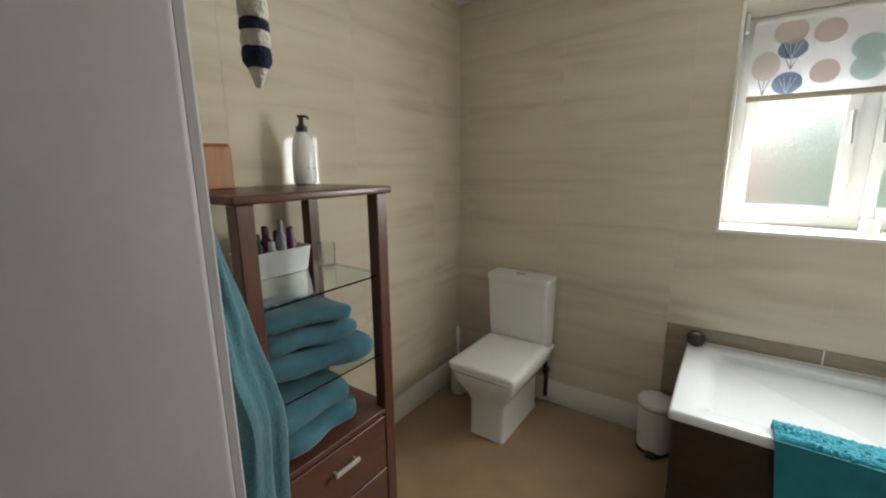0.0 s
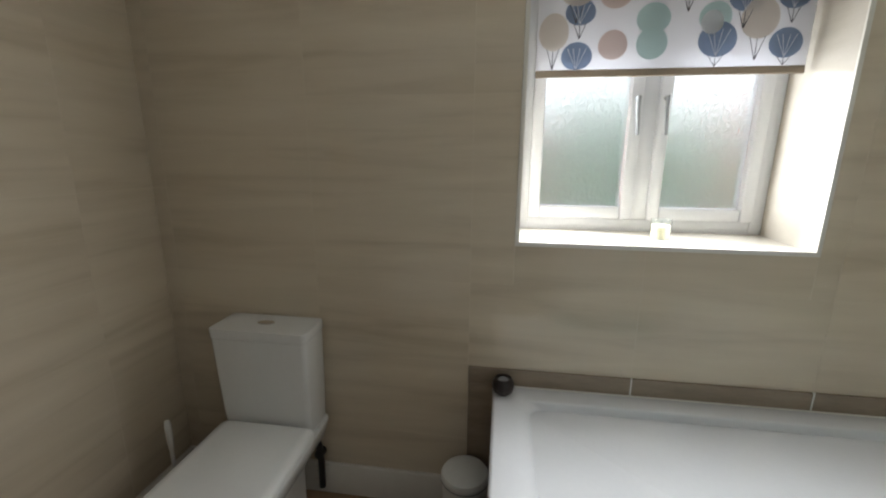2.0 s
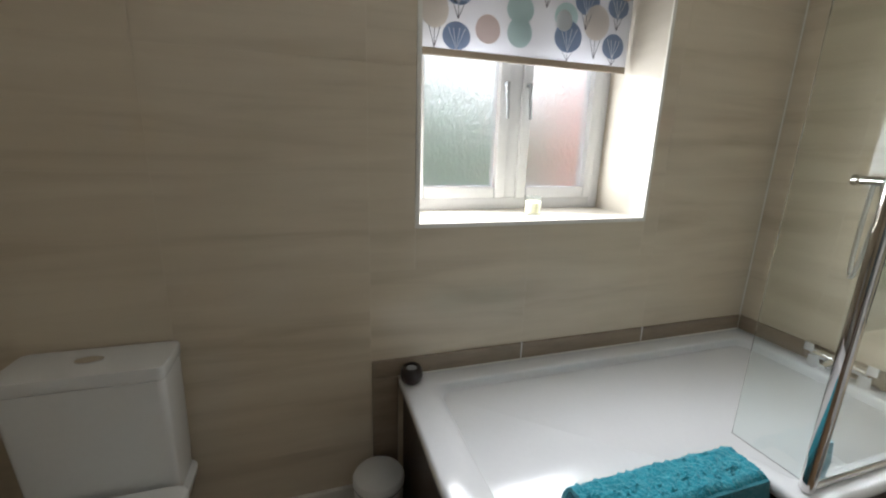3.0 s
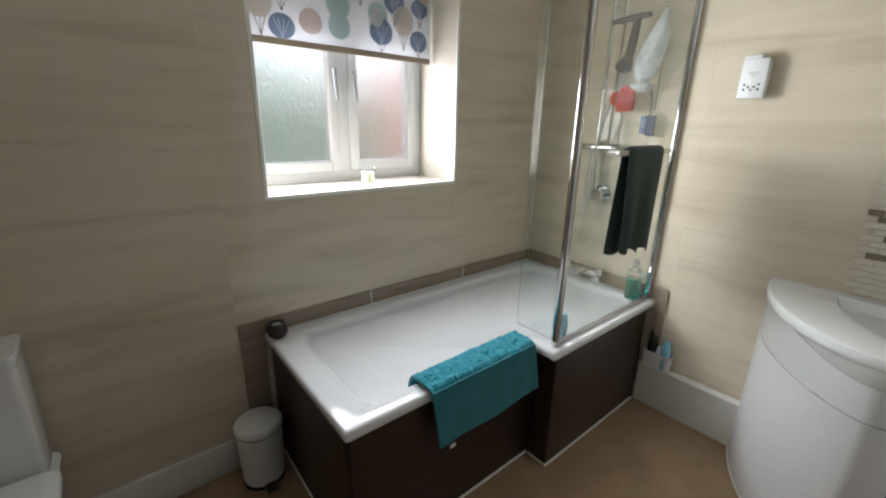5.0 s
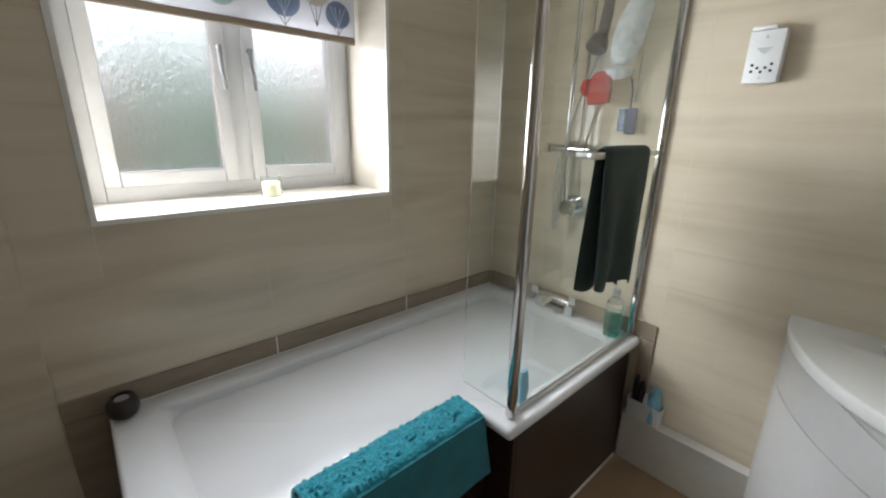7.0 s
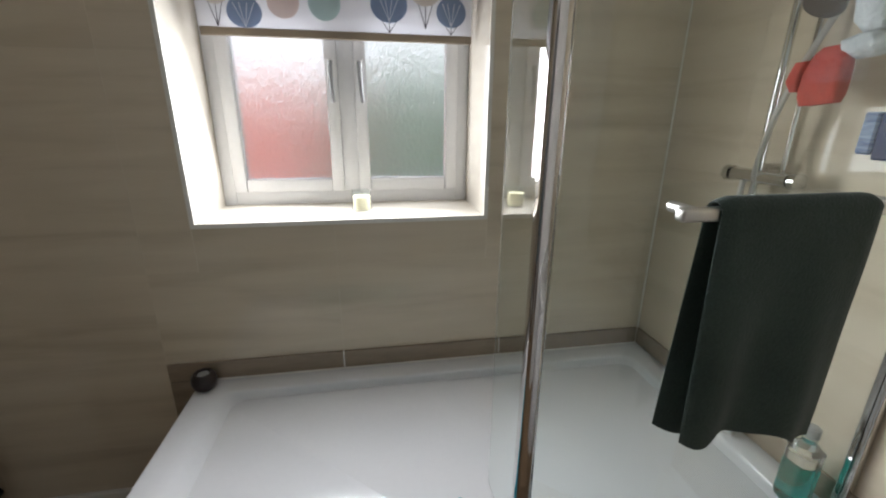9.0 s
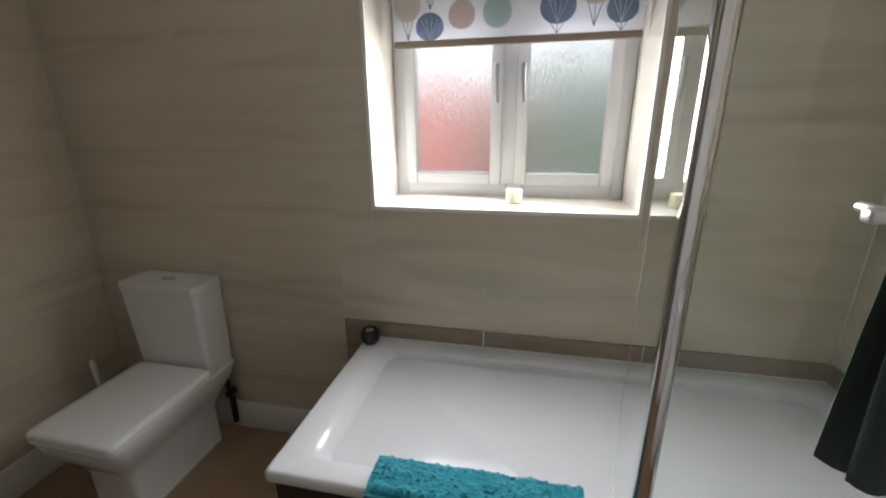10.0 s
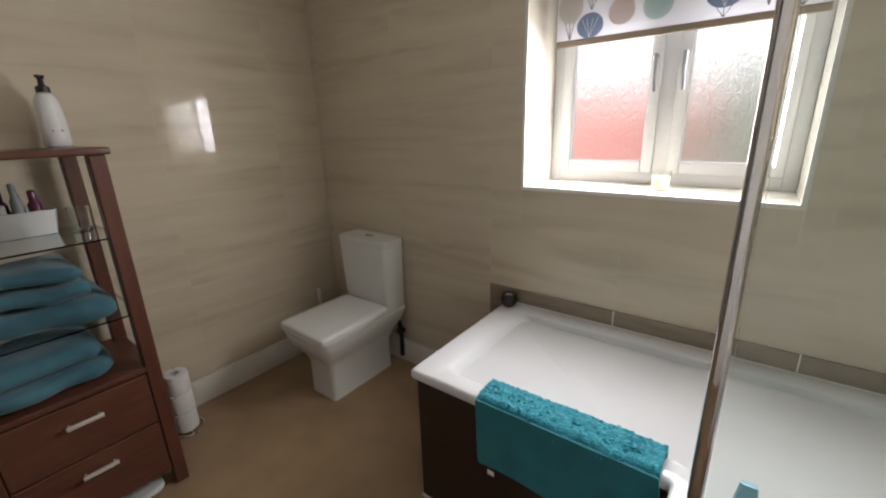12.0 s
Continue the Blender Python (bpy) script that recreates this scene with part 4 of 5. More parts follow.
# ---- pipe boxing and toothbrush box ----
LZ = 0.236
ledge = thing("pipe_boxing", (-0.03, -1.04, 0), "low white pipe boxing along the wall", "boxing")
part("front_board", nbox(-0.042, -0.030, -1.350, -0.832, 0.001, LZ - 0.008, bev=0.002), PAINT, ledge)
part("top_board", nbox(-0.050, -0.001, -1.350, -0.832, LZ - 0.008, LZ, bev=0.002), PAINT, ledge)
b = bmesh.new()
loft(b, [rring(-0.050, -0.004, -0.980, -0.850, LZ + 0.001, 0.008), rring(-0.054, -0.001, -0.985, -0.845, LZ + 0.085, 0.010), rring(-0.051, -0.004, -0.982, -0.848, LZ + 0.085, 0.008), rring(-0.048, -0.007, -0.977, -0.853, LZ + 0.006, 0.006)])
tb = thing("storage_box", (-0.03, -0.90, LZ), "small white plastic box on the pipe boxing", "box")
part("tray", b, WHITEPL, tb)
for nm, x, y, r, h, mt, lab in (("spray_can", -0.030, -0.948, 0.024, 0.165, PALEBLUE, "pale blue tube standing in the white box"), ("dark_bottle", -0.03, -0.890, 0.015, 0.17, BLACK, "dark slim bottle standing in the white box"),
                                ("dark_bottle", -0.022, -0.866, 0.010, 0.19, BLACK, "dark slim brush standing in the white box"), ("white_tube", -0.038, -0.915, 0.010, 0.125, WHITEPL, "white tube standing in the white box")):
    single(nm, lathe(bmesh.new(), [(r, LZ + 0.007), (r, LZ + h * 0.75), (r * 0.7, LZ + h * 0.9), (r * 0.5, LZ + h)], x, y, 16), mt, (x, y, LZ + 0.007), lab, "toiletry")

# ---- basin unit ----
CY = -1.666


def dshape(a, b_, z, n=36, x_wall=-0.002, p=2.0):
    """Half of a rounded oval that stands against the east wall."""
    out = []
    for i in range(n + 1):
        t = math.pi * i / n
        c, s = math.cos(t), math.sin(t)
        out.append((x_wall - a * abs(s) ** (2 / p), CY + b_ * (abs(c) ** (2 / p)) * (1 if c > 0 else -1), z))
    return out


unit = thing("basin_unit", (-0.25, CY, 0), "gloss white curved vanity unit with a semi-recessed basin", "vanity unit")
b = bmesh.new()
loft(b, [dshape(0.522, 0.374, 0.004, p=1.5), dshape(0.526, 0.378, 0.628, p=1.5)])
part("cabinet", b, GLOSSWHITE, unit, "pale gloss curved cupboard", smooth=40)
part("plinth_seal", loft(bmesh.new(), [dshape(0.527, 0.380, 0.0, p=1.5), dshape(0.524, 0.377, 0.006, p=1.5)]), SEAL, unit)
part("shadow_gap", loft(bmesh.new(), [dshape(0.518, 0.372, 0.628, p=1.5), dshape(0.518, 0.372, 0.633, p=1.5)]), BLACK, unit)
part("fascia", loft(bmesh.new(), [dshape(0.526, 0.378, 0.633, p=1.5), dshape(0.528, 0.380, 0.812, p=1.5)]), GLOSSWHITE, unit, "pale gloss curved fascia", smooth=40)
b = bmesh.new()
box(b, -0.486, -0.460, CY - 0.0915, CY - 0.089, 0.006, 0.628)
part("door_gap", b, BLACK, unit)
b = bmesh.new()
tr = [dshape(0.44, 0.16, 0.70, p=1.8), dshape(0.505, 0.22, 0.720, p=1.8), dshape(0.535, 0.28, 0.755, p=1.8), dshape(0.546, 0.345, 0.795, p=1.8), dshape(0.549, 0.378, 0.812, p=1.8),
      dshape(0.553, 0.384, 0.814, p=1.8), dshape(0.556, 0.386, 0.819, p=1.8), dshape(0.556, 0.386, 0.845, p=1.8), dshape(0.554, 0.384, 0.849, p=1.8), dshape(0.548, 0.380, 0.851, p=1.8)]
bowl = []
for a_, b_, z in ((0.370, 0.225, 0.851), (0.364, 0.220, 0.846), (0.34, 0.195, 0.80), (0.30, 0.16, 0.755), (0.24, 0.10, 0.730), (0.19, 0.05, 0.725)):
    ring = []
    for i in range(37):
        t = math.pi * i / 36
        c = math.cos(t)
        ring.append((-0.055 - (0.37 - a_) * 0.6 - a_ * abs(math.sin(t)) ** 1.15, CY - 0.05 + b_ * abs(c) ** 1.15 * (1 if c > 0 else -1), z))
    bowl.append(ring)
loft(b, tr + bowl, True, False)
part("basin", b, CERAMIC, unit, "white ceramic half-round basin", smooth=50)
b = bmesh.new()
vs = [b.verts.new(p) for p in bowl[-1]]
b.faces.new(vs)
lathe(b, [(0.022, 0.726), (0.022, 0.730), (0.016, 0.731)], -0.215, CY - 0.045, 20)
part("waste", b, CHROME, unit)
btap = thing("basin_tap", (-0.09, CY, 0.852), "chrome basin mixer tap", "tap")
b = bmesh.new()
tube(b, [(-0.085, CY, 0.852), (-0.085, CY, 0.862)], 0.026, 18)
tube(b, [(-0.085, CY, 0.86), (-0.085, CY, 0.95)], 0.020, 18)
part("body", b, CHROME, btap)
part("spout", tube(bmesh.new(), [(-0.085, CY, 0.93), (-0.15, CY, 0.945), (-0.20, CY, 0.93)], [0.016, 0.014, 0.012], 14), CHROME, btap)
part("lever", tube(bmesh.new(), [(-0.085, CY, 0.95), (-0.085, CY, 0.965), (-0.05, CY, 0.985)], [0.018, 0.012, 0.007], 12), CHROME, btap)

# ---- shelf unit ----
SX0, SX1, SY0, SY1, ST = -2.985, -2.570, -1.765, -1.236, 1.388
shelf = thing("shelf_unit", (-2.78, -1.5, 0), "red-brown wooden shelf unit with glass shelves and two drawers", "shelf unit")
L = 0.048
for x0, y0 in ((SX0, SY0), (SX0, SY1 - L), (SX1 - L, SY0), (SX1 - L, SY1 - L)):
    part("leg", nbox(x0, x0 + L, y0, y0 + L, 0, ST - 0.024, bev=0.003), WALNUT, shelf)
part("top", nbox(SX0 - 0.014, SX1 + 0.014, SY0 - 0.014, SY1 + 0.014, ST - 0.024, ST, bev=0.006, seg=3), WALNUT_TOP, shelf)
part("deck", nbox(SX0 + 0.005, SX1 - 0.003, SY0 + 0.004, SY1 - 0.004, 0.545, 0.565, bev=0.002), WALNUT_TOP, shelf)
part("carcass", nbox(SX0 + 0.006, SX1 - 0.018, SY0 + 0.008, SY1 - 0.008, 0.075, 0.545, bev=0.002), WALNUT, shelf)
for z0, z1, hz in ((0.325, 0.538, 0.468), (0.085, 0.318, 0.258)):
    d = part("drawer", nbox(SX1 - 0.018, SX1 - 0.001, SY0 + L + 0.004, SY1 - L - 0.004, z0, z1, bev=0.0025), WALNUT_TOP, shelf)
    hb = nbox(SX1 + 0.016, SX1 + 0.026, -1.545, -1.440, hz - 0.008, hz + 0.008, bev=0.003, seg=2)
    for y in (-1.535, -1.45):
        tube(hb, [(SX1 - 0.002, y, hz), (SX1 + 0.018, y, hz)], 0.004, 8)
    part("drawer_handle", hb, SATIN, d, "slim brushed metal handle")
for z in (0.785, 1.080):
    g = part("glass_shelf", nbox(SX0 + 0.012, SX1 - 0.008, SY0 + 0.008, SY1 - 0.008, z - 0.003, z + 0.003, bev=0.001), SHELFGLASS, shelf, "clear glass shelf")
    g.visible_shadow = False
    for y in (SY0 + 0.012, SY1 - 0.012):
        part("support_rod", tube(bmesh.new(), [(SX0 + L, y, z - 0.008), (SX1 - L, y, z - 0.008)], 0.003, 8), CHROME, shelf)


def folded(name, x0, x1, y0, y1, z0, z1, seed, label, skew=0.0):
    """A folded bath towel: soft layers with a rounded fold to the front."""
    b = bmesh.new()
    n = 26
    layers = 1
    h = (z1 - z0) / layers
    for k in range(layers):
        za, zb = z0 + k * h + 0.001, z0 + (k + 1) * h
        rings = []
        for j in range(n):
            u = j / (n - 1)
            y = y0 + (y1 - y0) * u
            ring = []
            sag = 0.012 * math.sin(u * 5 + seed)
            xr = x1 - skew * (1 - u) - 0.035 * abs(2 * u - 1) ** 7 + 0.010 * math.sin(u * 4 + seed + k)
            endcap = 1 - 0.35 * abs(2 * u - 1) ** 10
            for i in range(20):
                a = 2 * math.pi * i / 20
                cxx, rxx = (x0 + xr) / 2, (xr - x0) / 2
                ca, sa = math.cos(a), math.sin(a)
                px = cxx + rxx * (abs(ca) ** 0.45) * (1 if ca > 0 else -1)
                pz = (za + zb) / 2 + (zb - za) / 2 * (abs(sa) ** 0.55) * (1 if sa > 0 else -1) * endcap
                ring.append((px, y, pz))
            rings.append(ring)
        loft(b, rings)
    for v in b.verts:
        d = noise.noise_vector(v.co * 9 + Vector((seed, 0, 0))) * 0.014
        v.co += d
        v.co.z = max(v.co.z, z0 + 0.001)
    ob = single(name, b, TOWEL_TEAL, ((x0 + x1) / 2, (y0 + y1) / 2, z0), label, "towel", "folded towels on the shelf unit", smooth=60)
    return ob


folded("folded_towel", -2.93, -2.60, -1.71, -1.35, 0.571, 0.640, 1.0, "folded teal towel at the bottom of the lower pile")
folded("folded_towel", -2.92, -2.62, -1.70, -1.38, 0.641, 0.715, 2.0, "folded teal towel on top of the lower pile")
folded("folded_towel", -2.94, -2.55, -1.71, -1.315, 0.795, 0.885, 3.0, "thick folded teal towel sticking out over the glass shelf", 0.10)
folded("folded_towel", -2.92, -2.58, -1.70, -1.36, 0.886, 0.945, 4.0, "folded teal towel in the middle of the pile", 0.09)
folded("folded_towel", -2.92, -2.60, -1.69, -1.375, 0.946, 1.005, 5.0, "folded teal towel on top of the pile", 0.09)

# basket and toiletries on the glass shelf
GZ = 1.0835
basket = thing("toiletry_tray", (-2.75, -1.55, GZ), "white plastic tray of toiletries on the glass shelf", "tray")
b = bmesh.new()
loft(b, [rring(-2.955, -2.850, -1.595, -1.365, GZ + 0.001, 0.012), rring(-2.965, -2.842, -1.610, -1.350, GZ + 0.090, 0.014), rring(-2.961, -2.846, -1.606, -1.354, GZ + 0.090, 0.012), rring(-2.951, -2.854, -1.591, -1.369, GZ + 0.006, 0.01)])
part("tray", b, WHITEPL, basket)
items = (("hair_bottle", -2.90, -1.400, 0.020, 0.16, PLUM, "plum plastic bottle in the tray"), ("spray_bottle", -2.885, -1.447, 0.017, 0.19, GREYPL, "grey spray bottle in the tray"), ("cream_jar", -2.878, -1.490, 0.020, 0.12, WHITEPL, "white jar in the tray"),
         ("hair_bottle", -2.925, -1.440, 0.017, 0.15, BLACK, "black bottle in the tray"), ("hair_bottle", -2.920, -1.485, 0.020, 0.17, PLUM, "tall plum bottle in the tray"), ("spray_bottle", -2.890, -1.535, 0.019, 0.15, BLACK, "black spray can in the tray"),
         ("cream_jar", -2.925, -1.540, 0.018, 0.13, GREYPL, "grey jar in the tray"))
for nm, x, y, r, h, mt, lab in items:
    single(nm, lathe(bmesh.new(), [(r * 0.9, GZ + 0.007), (r, GZ + 0.012), (r, GZ + h * 0.68), (r * 0.6, GZ + h * 0.76), (r * 0.6, GZ + h * 0.97), (r * 0.4, GZ + h)], x, y, 18), mt, (x, y, GZ + 0.007), lab, "toiletry", "toiletries in the tray")
glasspot = thing("glass_tumbler", (-2.83, -1.300, GZ), "clear patterned glass tumbler on the glass shelf", "glass")
part("cup", lathe(bmesh.new(), [(0.025, GZ + 0.001), (0.032, GZ + 0.004), (0.035, GZ + 0.09), (0.032, GZ + 0.09), (0.029, GZ + 0.008)], -2.83, -1.300, 20), BOTTLE, glasspot)

# on top of the shelf unit
single("wooden_box", box(box(bmesh.new(), -2.965, -2.868, -1.697, -1.600, ST + 0.001, ST + 0.130, bev=0.004), -2.962, -2.871, -1.694, -1.603, ST + 0.131, ST + 0.138, bev=0.003), PINE, (-2.9, -1.645, ST), "orange wooden tissue box on the shelf unit", "box")
fl = thing("soap_dispenser", (-2.955, -1.275, ST), "white ceramic pump dispenser with small dots on the shelf unit", "soap dispenser")
b = bmesh.new()
prof = [(0.036, 0.001), (0.042, 0.008), (0.043, 0.06), (0.041, 0.12), (0.037, 0.16), (0.028, 0.185), (0.020, 0.195)]
lathe(b, [(r, ST + z) for r, z in prof], -2.955, -1.275, 28)
part("body", b, CERAMIC, fl, smooth=60)
b = bmesh.new()
lathe(b, [(0.021, ST + 0.196), (0.021, ST + 0.215), (0.010, ST + 0.222), (0.008, ST + 0.245), (0.014, ST + 0.248), (0.014, ST + 0.256)], -2.955, -1.275, 18)
tube(b, [(-2.955, -1.275, ST + 0.252), (-2.925, -1.275, ST + 0.250), (-2.912, -1.275, ST + 0.242)], 0.005, 8)
part("pump", b, BLACK, fl, "black pump head")
b = bmesh.new()
for dy in (-0.012, 0.014):
    tube(b, [(-2.9145, -1.275 + dy, ST + 0.060), (-2.9115, -1.275 + dy, ST + 0.060)], 0.004, 10)
part("dot", b, GREYPL, fl)
mir = thing("table_mirror", (-2.93, -1.750, ST), "round chrome magnifying mirror on the shelf unit", "mirror")
b = bmesh.new()
lathe(b, [(0.045, ST + 0.001), (0.045, ST + 0.006), (0.008, ST + 0.014), (0.007, ST + 0.09)], -2.93, -1.750, 24)
part("stand", b, CHROME, mir)
mtx = Matrix.Translation((-2.93, -1.750, ST + 0.165)) @ Euler((radians(35), radians(38), 0)).to_matrix().to_4x4()
b = bmesh.new()
lathe(b, [(0.088, -0.006), (0.094, -0.002), (0.094, 0.004), (0.088, 0.006), (0.086, 0.003)], 0, 0, 40)
bmesh.ops.transform(b, matrix=mtx, verts=b.verts)
part("ring", b, CHROME, mir)
b = bmesh.new()
lathe(b, [(0.0855, 0.0035), (0.0855, 0.0055)], 0, 0, 40)
bmesh.ops.transform(b, matrix=mtx, verts=b.verts)
part("mirror_glass", b, CHROME, mir, "mirror glass")

# ---- bathroom scale under the shelf unit ----
scale_ = thing("bathroom_scale", (-2.71, -1.46, 0), "slim white bathroom scale pushed under the shelf unit", "scale")
b = bmesh.new()
loft(b, [rring(-2.855, -2.572, -1.600, -1.318, z, 0.04) for z in (0.014, 0.030)])
part("platform", b, WHITEPL, scale_)
b = bmesh.new()
loft(b, [rring(-2.850, -2.577, -1.595, -1.323, z, 0.036) for z in (0.0305, 0.034)])
part("top_plate", b, GLOSSWHITE, scale_)
for x in (-2.82, -2.61):
    for y in (-1.565, -1.355):
        part("foot", lathe(bmesh.new(), [(0.014, 0.0), (0.016, 0.004), (0.016, 0.013)], x, y, 14), BLACK, scale_)

# ---- toilet roll stand ----
rx, ry = -2.900, -1.110
rs = thing("roll_stand", (rx, ry, 0), "chrome toilet roll stand on the floor", "toilet roll holder")
b = bmesh.new()
tube(b, [(rx + 0.075 * math.cos(a), ry + 0.075 * math.sin(a), 0.006) for a in [2 * math.pi * i / 24 for i in range(25)]], 0.004, 8)
tube(b, [(rx - 0.075, ry, 0.006), (rx + 0.075, ry, 0.006)], 0.004, 8)
tube(b, [(rx, ry, 0.006), (rx, ry, 0.345)], 0.005, 10)
part("frame", b, CHROME, rs)
for k in range(3):
    z = 0.014 + 0.104 * k
    b = bmesh.new()
    lathe(b, [(0.020, z), (0.052, z), (0.054, z + 0.006), (0.054, z + 0.094), (0.052, z + 0.100), (0.020, z + 0.100)], rx, ry, 30, False, False)
    loft(b, [[(rx + 0.020 * math.cos(2 * math.pi * i / 30), ry + 0.020 * math.sin(2 * math.pi * i / 30), zz) for i in range(30)] for zz in (z, z + 0.100)], False, False)
    wobble(b, 0.002, 30, k)
    single("toilet_roll", b, PAPER, (rx, ry, z), "white toilet roll stacked on the chrome stand", "toilet roll", "toilet rolls on the stand")

# ---- robe ----
def robe_ring(z, a):
    t = (1.86 - z) / 1.36
    spread = 0.03 + 0.18 * min(1, t / 0.6) ** 1.2 * (1 - 0.10 * max(0, t - 0.6))
    cxx = -2.28 - 0.13 * min(1, t / 0.6)
    depth = 0.018 + 0.080 * min(1, t / 0.62) ** 1.5 * (1 - 0.35 * max(0, t - 0.65))
    fold = 1 + 0.10 * math.sin(a * 7 + 2 * z) + 0.07 * math.sin(a * 11 - 3 * z + 1)
    return (cxx + spread * math.cos(a) * fold * 0.95, YS + 0.012 + depth * (1 + math.sin(a) * fold), z)


robe = thing("bathrobe", (-2.3, YS + 0.05, 1.85), "blue-teal fleece bathrobe hanging from a wall hook by the door", "bathrobe")
b = hanging(robe_ring, [1.86 - 1.30 * k / 40 for k in range(41)], 72)
wobble(b, 0.008, 9)
for v in b.verts:
    v.co.y = max(v.co.y, YS + 0.006)
part("cloth", b, ROBE_TEAL, robe, smooth=70)
part("hook", tube(bmesh.new(), [(-2.27, YS - 0.008, 1.88), (-2.27, YS + 0.045, 1.87), (-2.27, YS + 0.055, 1.90)], 0.006, 10), CHROME, robe, "chrome hook")

# ---- light pull ----
lp = thing("light_pull", (-2.083, -1.975, 1.57), "knitted navy and cream striped light pull on a cord", "light pull")
PULL = -0.012
bands = ((1.583, 1.606, NAVY), (1.606, 1.624, CREAMWOOL), (1.624, 1.637, NAVY), (1.637, 1.662, CREAMWOOL), (1.662, 1.675, NAVY), (1.675, 1.700, CREAMWOOL), (1.700, 1.713, NAVY), (1.713, 1.735, CREAMWOOL))
for k, (z0, z1, mt) in enumerate(bands):
    z0, z1 = z0 + PULL, z1 + PULL
    r0 = 0.0158 if k else 0.012
    b = lathe(bmesh.new(), [(r0, z0), (0.0170, z0 + (z1 - z0) * 0.3), (0.0170, z0 + (z1 - z0) * 0.7), (0.0158, z1)], -2.083, -1.975, 26)
    part("knit_band", wobble(b, 0.0012, 120, k), mt, lp, "navy knitted band" if mt is NAVY else "cream knitted band", smooth=70)
part("tassel", wobble(lathe(bmesh.new(), [(0.003, 1.549), (0.007, 1.560), (0.0115, 1.571)], -2.083, -1.975, 18), 0.002, 100), CREAMWOOL, lp)
part("cap", lathe(bmesh.new(), [(0.0158, 1.723), (0.011, 1.738), (0.003, 1.744)], -2.083, -1.975, 20), NAVY, lp)
part("cord", tube(bmesh.new(), [(-2.083, -1.975, 1.743), (-2.083, -1.975, 2.37)], 0.0015, 6), WHITEPL, lp)
part("ceiling_switch", lathe(bmesh.new(), [(0.03, 2.37), (0.042, 2.372), (0.042, 2.3995)], -2.083, -1.975, 24), WHITEPL, lp)

# ---- outdoors ----
part("ground", nbox(-120, 120, -120, 200, -0.6, -0.4), GROUND, label="rough ground outside", kind="structure")
house = tagged(new("neighbour_wall"), "red brick outbuilding seen through the misted glass", "building")
house.location = (-2.5, 5.5, -0.4)
part("wall", nbox(-6.0, -1.60, 5.5, 5.75, -0.4, 2.05), BRICK, house)
part("coping", nbox(-6.05, -1.55, 5.45, 5.80, 2.05, 2.12), GROUT, house)
part("wall", nbox(2.25, 7.0, 5.5, 5.75, -0.4, 2.9), BRICK, house)
for k, (tx, ty, s) in enumerate(((-1.05, 4.9, 0.55), (-0.45, 4.7, 0.72), (0.30, 4.6, 0.85), (1.15, 4.7, 0.72), (1.75, 4.8, 0.50))):
    tree = tagged(new("shrub"), "leafy green shrub outside the window", "shrub", "shrubs outside")
    tree.location = (tx, ty, -0.4)
    part("trunk", tube(bmesh.new(), [(tx, ty, -0.4), (tx + 0.03, ty, 0.3), (tx - 0.04, ty, 1.0), (tx, ty, 1.6)], [0.06, 0.05, 0.035, 0.015], 10), BARK, tree)
    b = bmesh.new()
    rnd = random.Random(k)
    for i in range(2600):
        th, ph, rr = rnd.uniform(0, 6.283), math.acos(rnd.uniform(-1, 1)), rnd.random() ** 0.4
        c = Vector((tx + s * rr * math.sin(ph) * math.cos(th), ty + 0.6 * s * rr * math.sin(ph) * math.sin(th), 1.05 + (1.1 + 0.5 * (k == 1)) * rr * math.cos(ph) + rnd.uniform(-0.1, 0.15)))
        u = Vector((rnd.uniform(-1, 1), rnd.uniform(-1, 1), rnd.uniform(-1, 1))).normalized() * 0.07
        w = u.cross(Vector((rnd.uniform(-1, 1), rnd.uniform(-1, 1), rnd.uniform(-1, 1)))).normalized() * 0.045
        b.faces.new([b.verts.new(c + q) for q in (u, w, -u, -w)])
    part("crown", b, LEAF, tree, smooth=0)

# ---- wall tiles ----
TW, TH, TJ, TK = 0.60, 0.33, 0.0003, 0.0006
tile_meshes = {}


def tile(axis, a0, a1, z0, z1, at, parent):
    """One tile on a wall: along x at y = at for north, along y at x = at for the side walls."""
    row = math.floor(z0 / TH + 1e-6)
    key = (axis, round(a1 - a0, 4), round(z0 - row * TH, 4), round(z1 - row * TH, 4))
    if key not in tile_meshes:
        w, lo, hi, d = a1 - a0 - 2 * TK, z0 - row * TH + TJ, z1 - row * TH - TJ, 0.0006
        b = bmesh.new()
        if axis == "n":
            box(b, 0, w, 0, d, lo, hi, bev=0.0002)
        elif axis == "w":
            box(b, -d, 0, 0, w, lo, hi, bev=0.0002)
        else:
            box(b, 0, d, 0, w, lo, hi, bev=0.0002)
        me = bpy.data.meshes.new("tile")
        b.to_mesh(me)
        b.free()
        me.materials.append(TILE)
        tile_meshes[key] = me
    ob = new("tile", tile_meshes[key])
    ob.location = (a0 + TK, at, row * TH) if axis == "n" else (at, a0 + TK, row * TH)
    ob.parent = parent
    ob.matrix_parent_inverse.identity()
    return ob


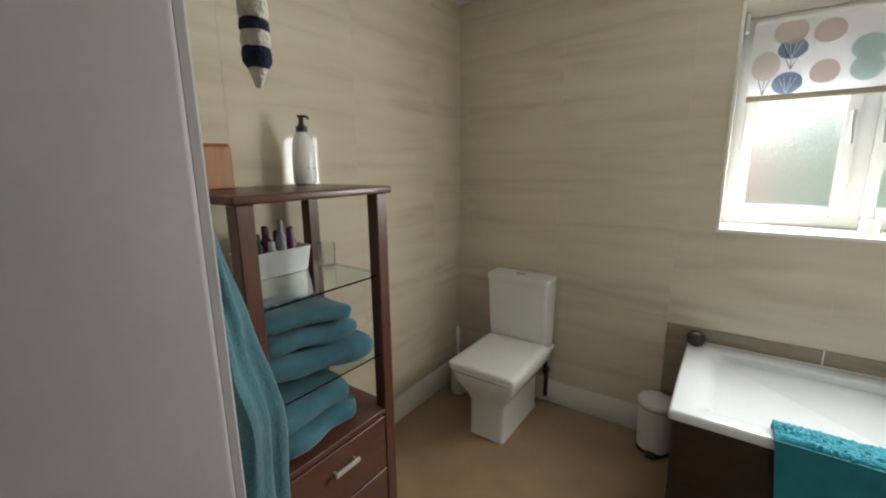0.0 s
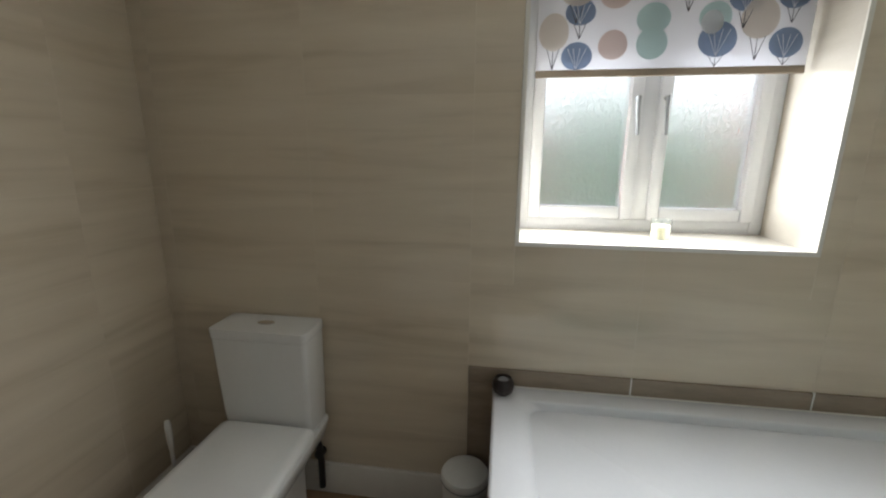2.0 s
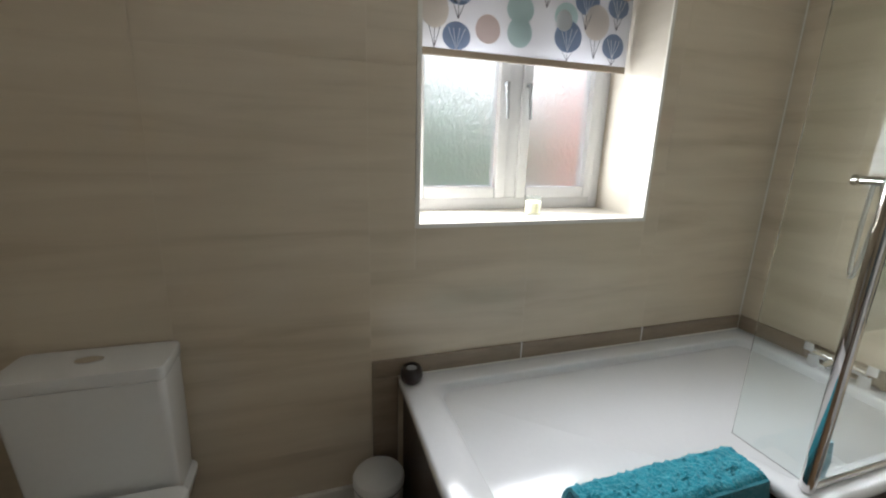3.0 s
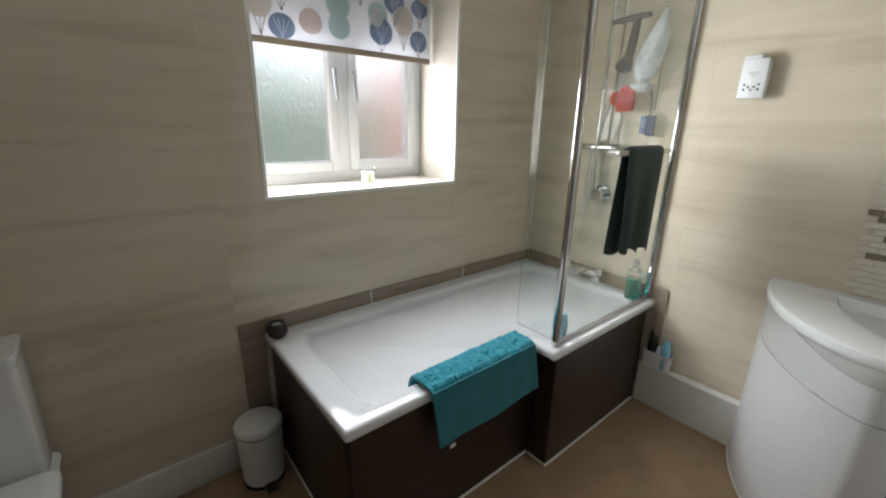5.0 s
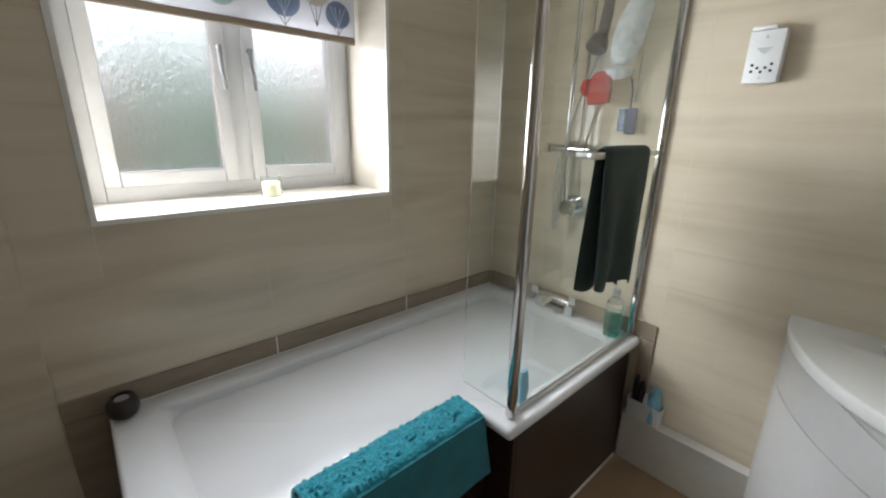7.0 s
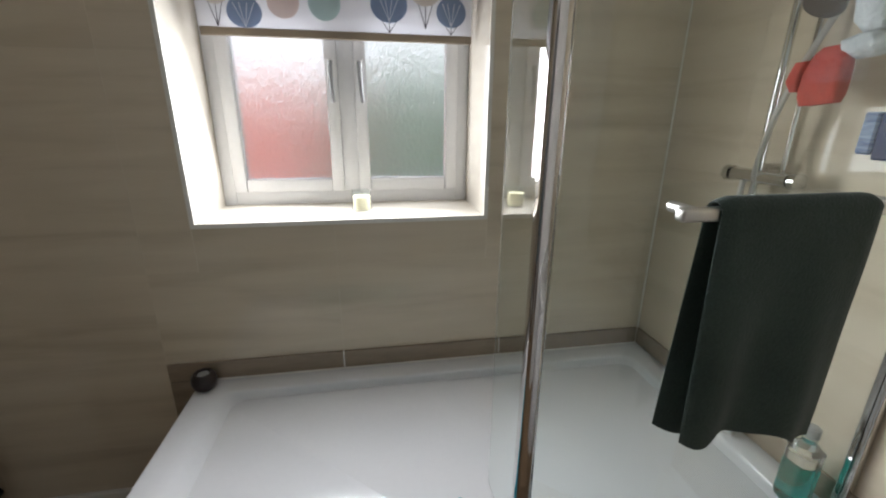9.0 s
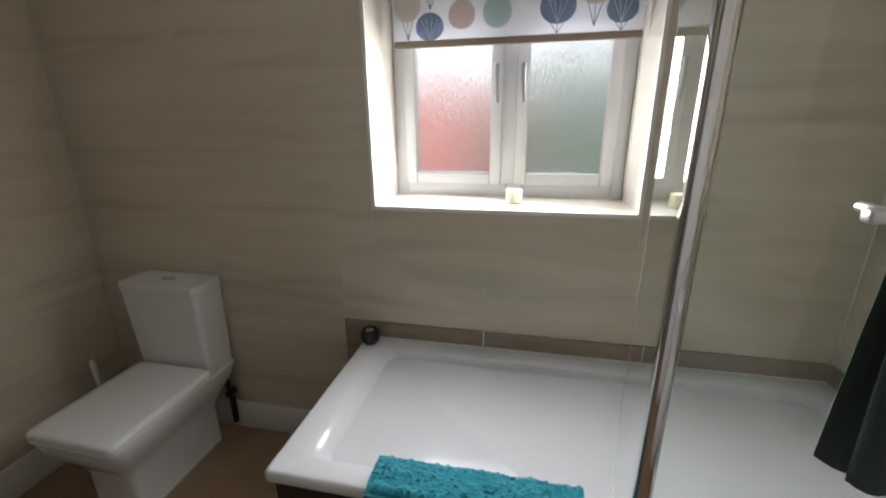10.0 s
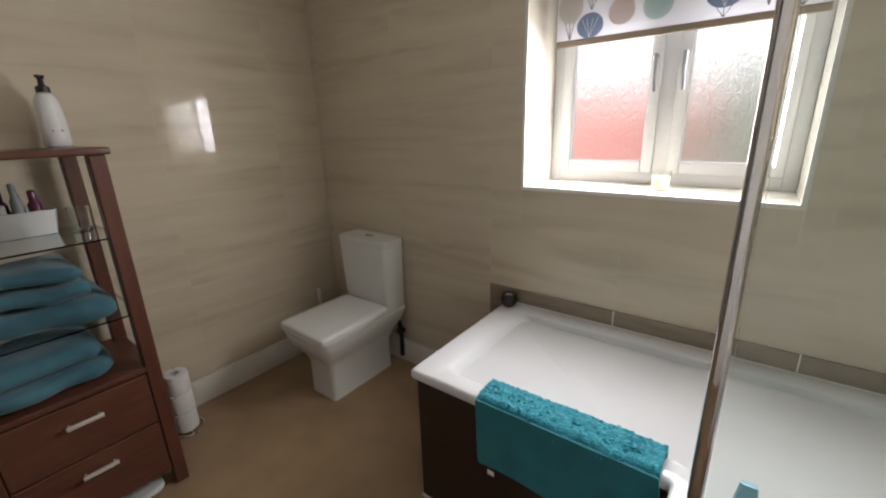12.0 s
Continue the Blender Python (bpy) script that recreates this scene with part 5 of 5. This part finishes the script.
def cells(lo, hi, step, origin):
    """The stretches between lo and hi cut at origin + k * step."""
    cuts = [lo]
    k = math.ceil((lo - origin) / step + 1e-6)
    while origin + k * step < hi - 1e-4:
        cuts.append(origin + k * step)
        k += 1
    return list(zip(cuts, cuts[1:] + [hi]))


north, west, east = (bpy.data.objects[n] for n in ("wall_north", "wall_west", "wall_east"))
for a0, a1 in cells(XW, 0, TW, 0):
    for z0, z1 in cells(0, H, TH, 0):
        pieces = [(a0, a1, z0, z1)]
        if a1 > OX0 and a0 < OX1 and z1 > OZ0 and z0 < OZ1:
            pieces = []
            l, r = max(a0, OX0 - 0.012), min(a1, OX1 + 0.012)
            if a0 < OX0 - 0.02:
                pieces.append((a0, OX0 - 0.013, z0, z1))
            if a1 > OX1 + 0.02:
                pieces.append((OX1 + 0.013, a1, z0, z1))
            if z0 < OZ0 - 0.02:
                pieces.append((l, r, z0, OZ0 - 0.014))
            if z1 > OZ1 + 0.02:
                pieces.append((l, r, OZ1 + 0.013, z1))
        for q in pieces:
            if q[1] - q[0] > 0.01 and q[3] - q[2] > 0.01:
                tile("n", *q, 0.0, north)
for a0, a1 in cells(YS, 0, TW, -0.30):
    for z0, z1 in cells(0, H, TH, 0):
        tile("w", a0, a1, z0, z1, XW, west)
for a0, a1 in cells(YS, 0, TW, -0.306):
    for z0, z1 in cells(0, H, TH, 0):
        tile("e", a0, a1, z0, z1, 0.0, east)

# mosaic column above the basin: rows of small mixed stone strips
rnd = random.Random(4)
mos = {}
y_hi, y_lo = -1.525, -1.80
z, row = 0.862, 0
while z < 1.50:
    y = y_hi + 0.03 * (row % 2)
    while y > y_lo + 0.01:
        w = rnd.choice((0.045, 0.06, 0.09))
        w = min(w, y - y_lo)
        dark = rnd.random() < 0.16 and w < 0.08
        key = (round(w, 3), dark)
        if key not in mos:
            b = nbox(-0.0065, 0, -w + 0.0012, -0.0012, 0.001, 0.0215, bev=0.0008)
            me = bpy.data.meshes.new("mosaic_piece")
            b.to_mesh(me)
            b.free()
            me.materials.append(MOSAIC_D if dark else MOSAIC_L)
            mos[key] = me
        ob = new("mosaic_piece", mos[key])
        ob.location = (-0.0005, y, z)
        ob.parent = east
        y -= w
    z += 0.0225
    row += 1
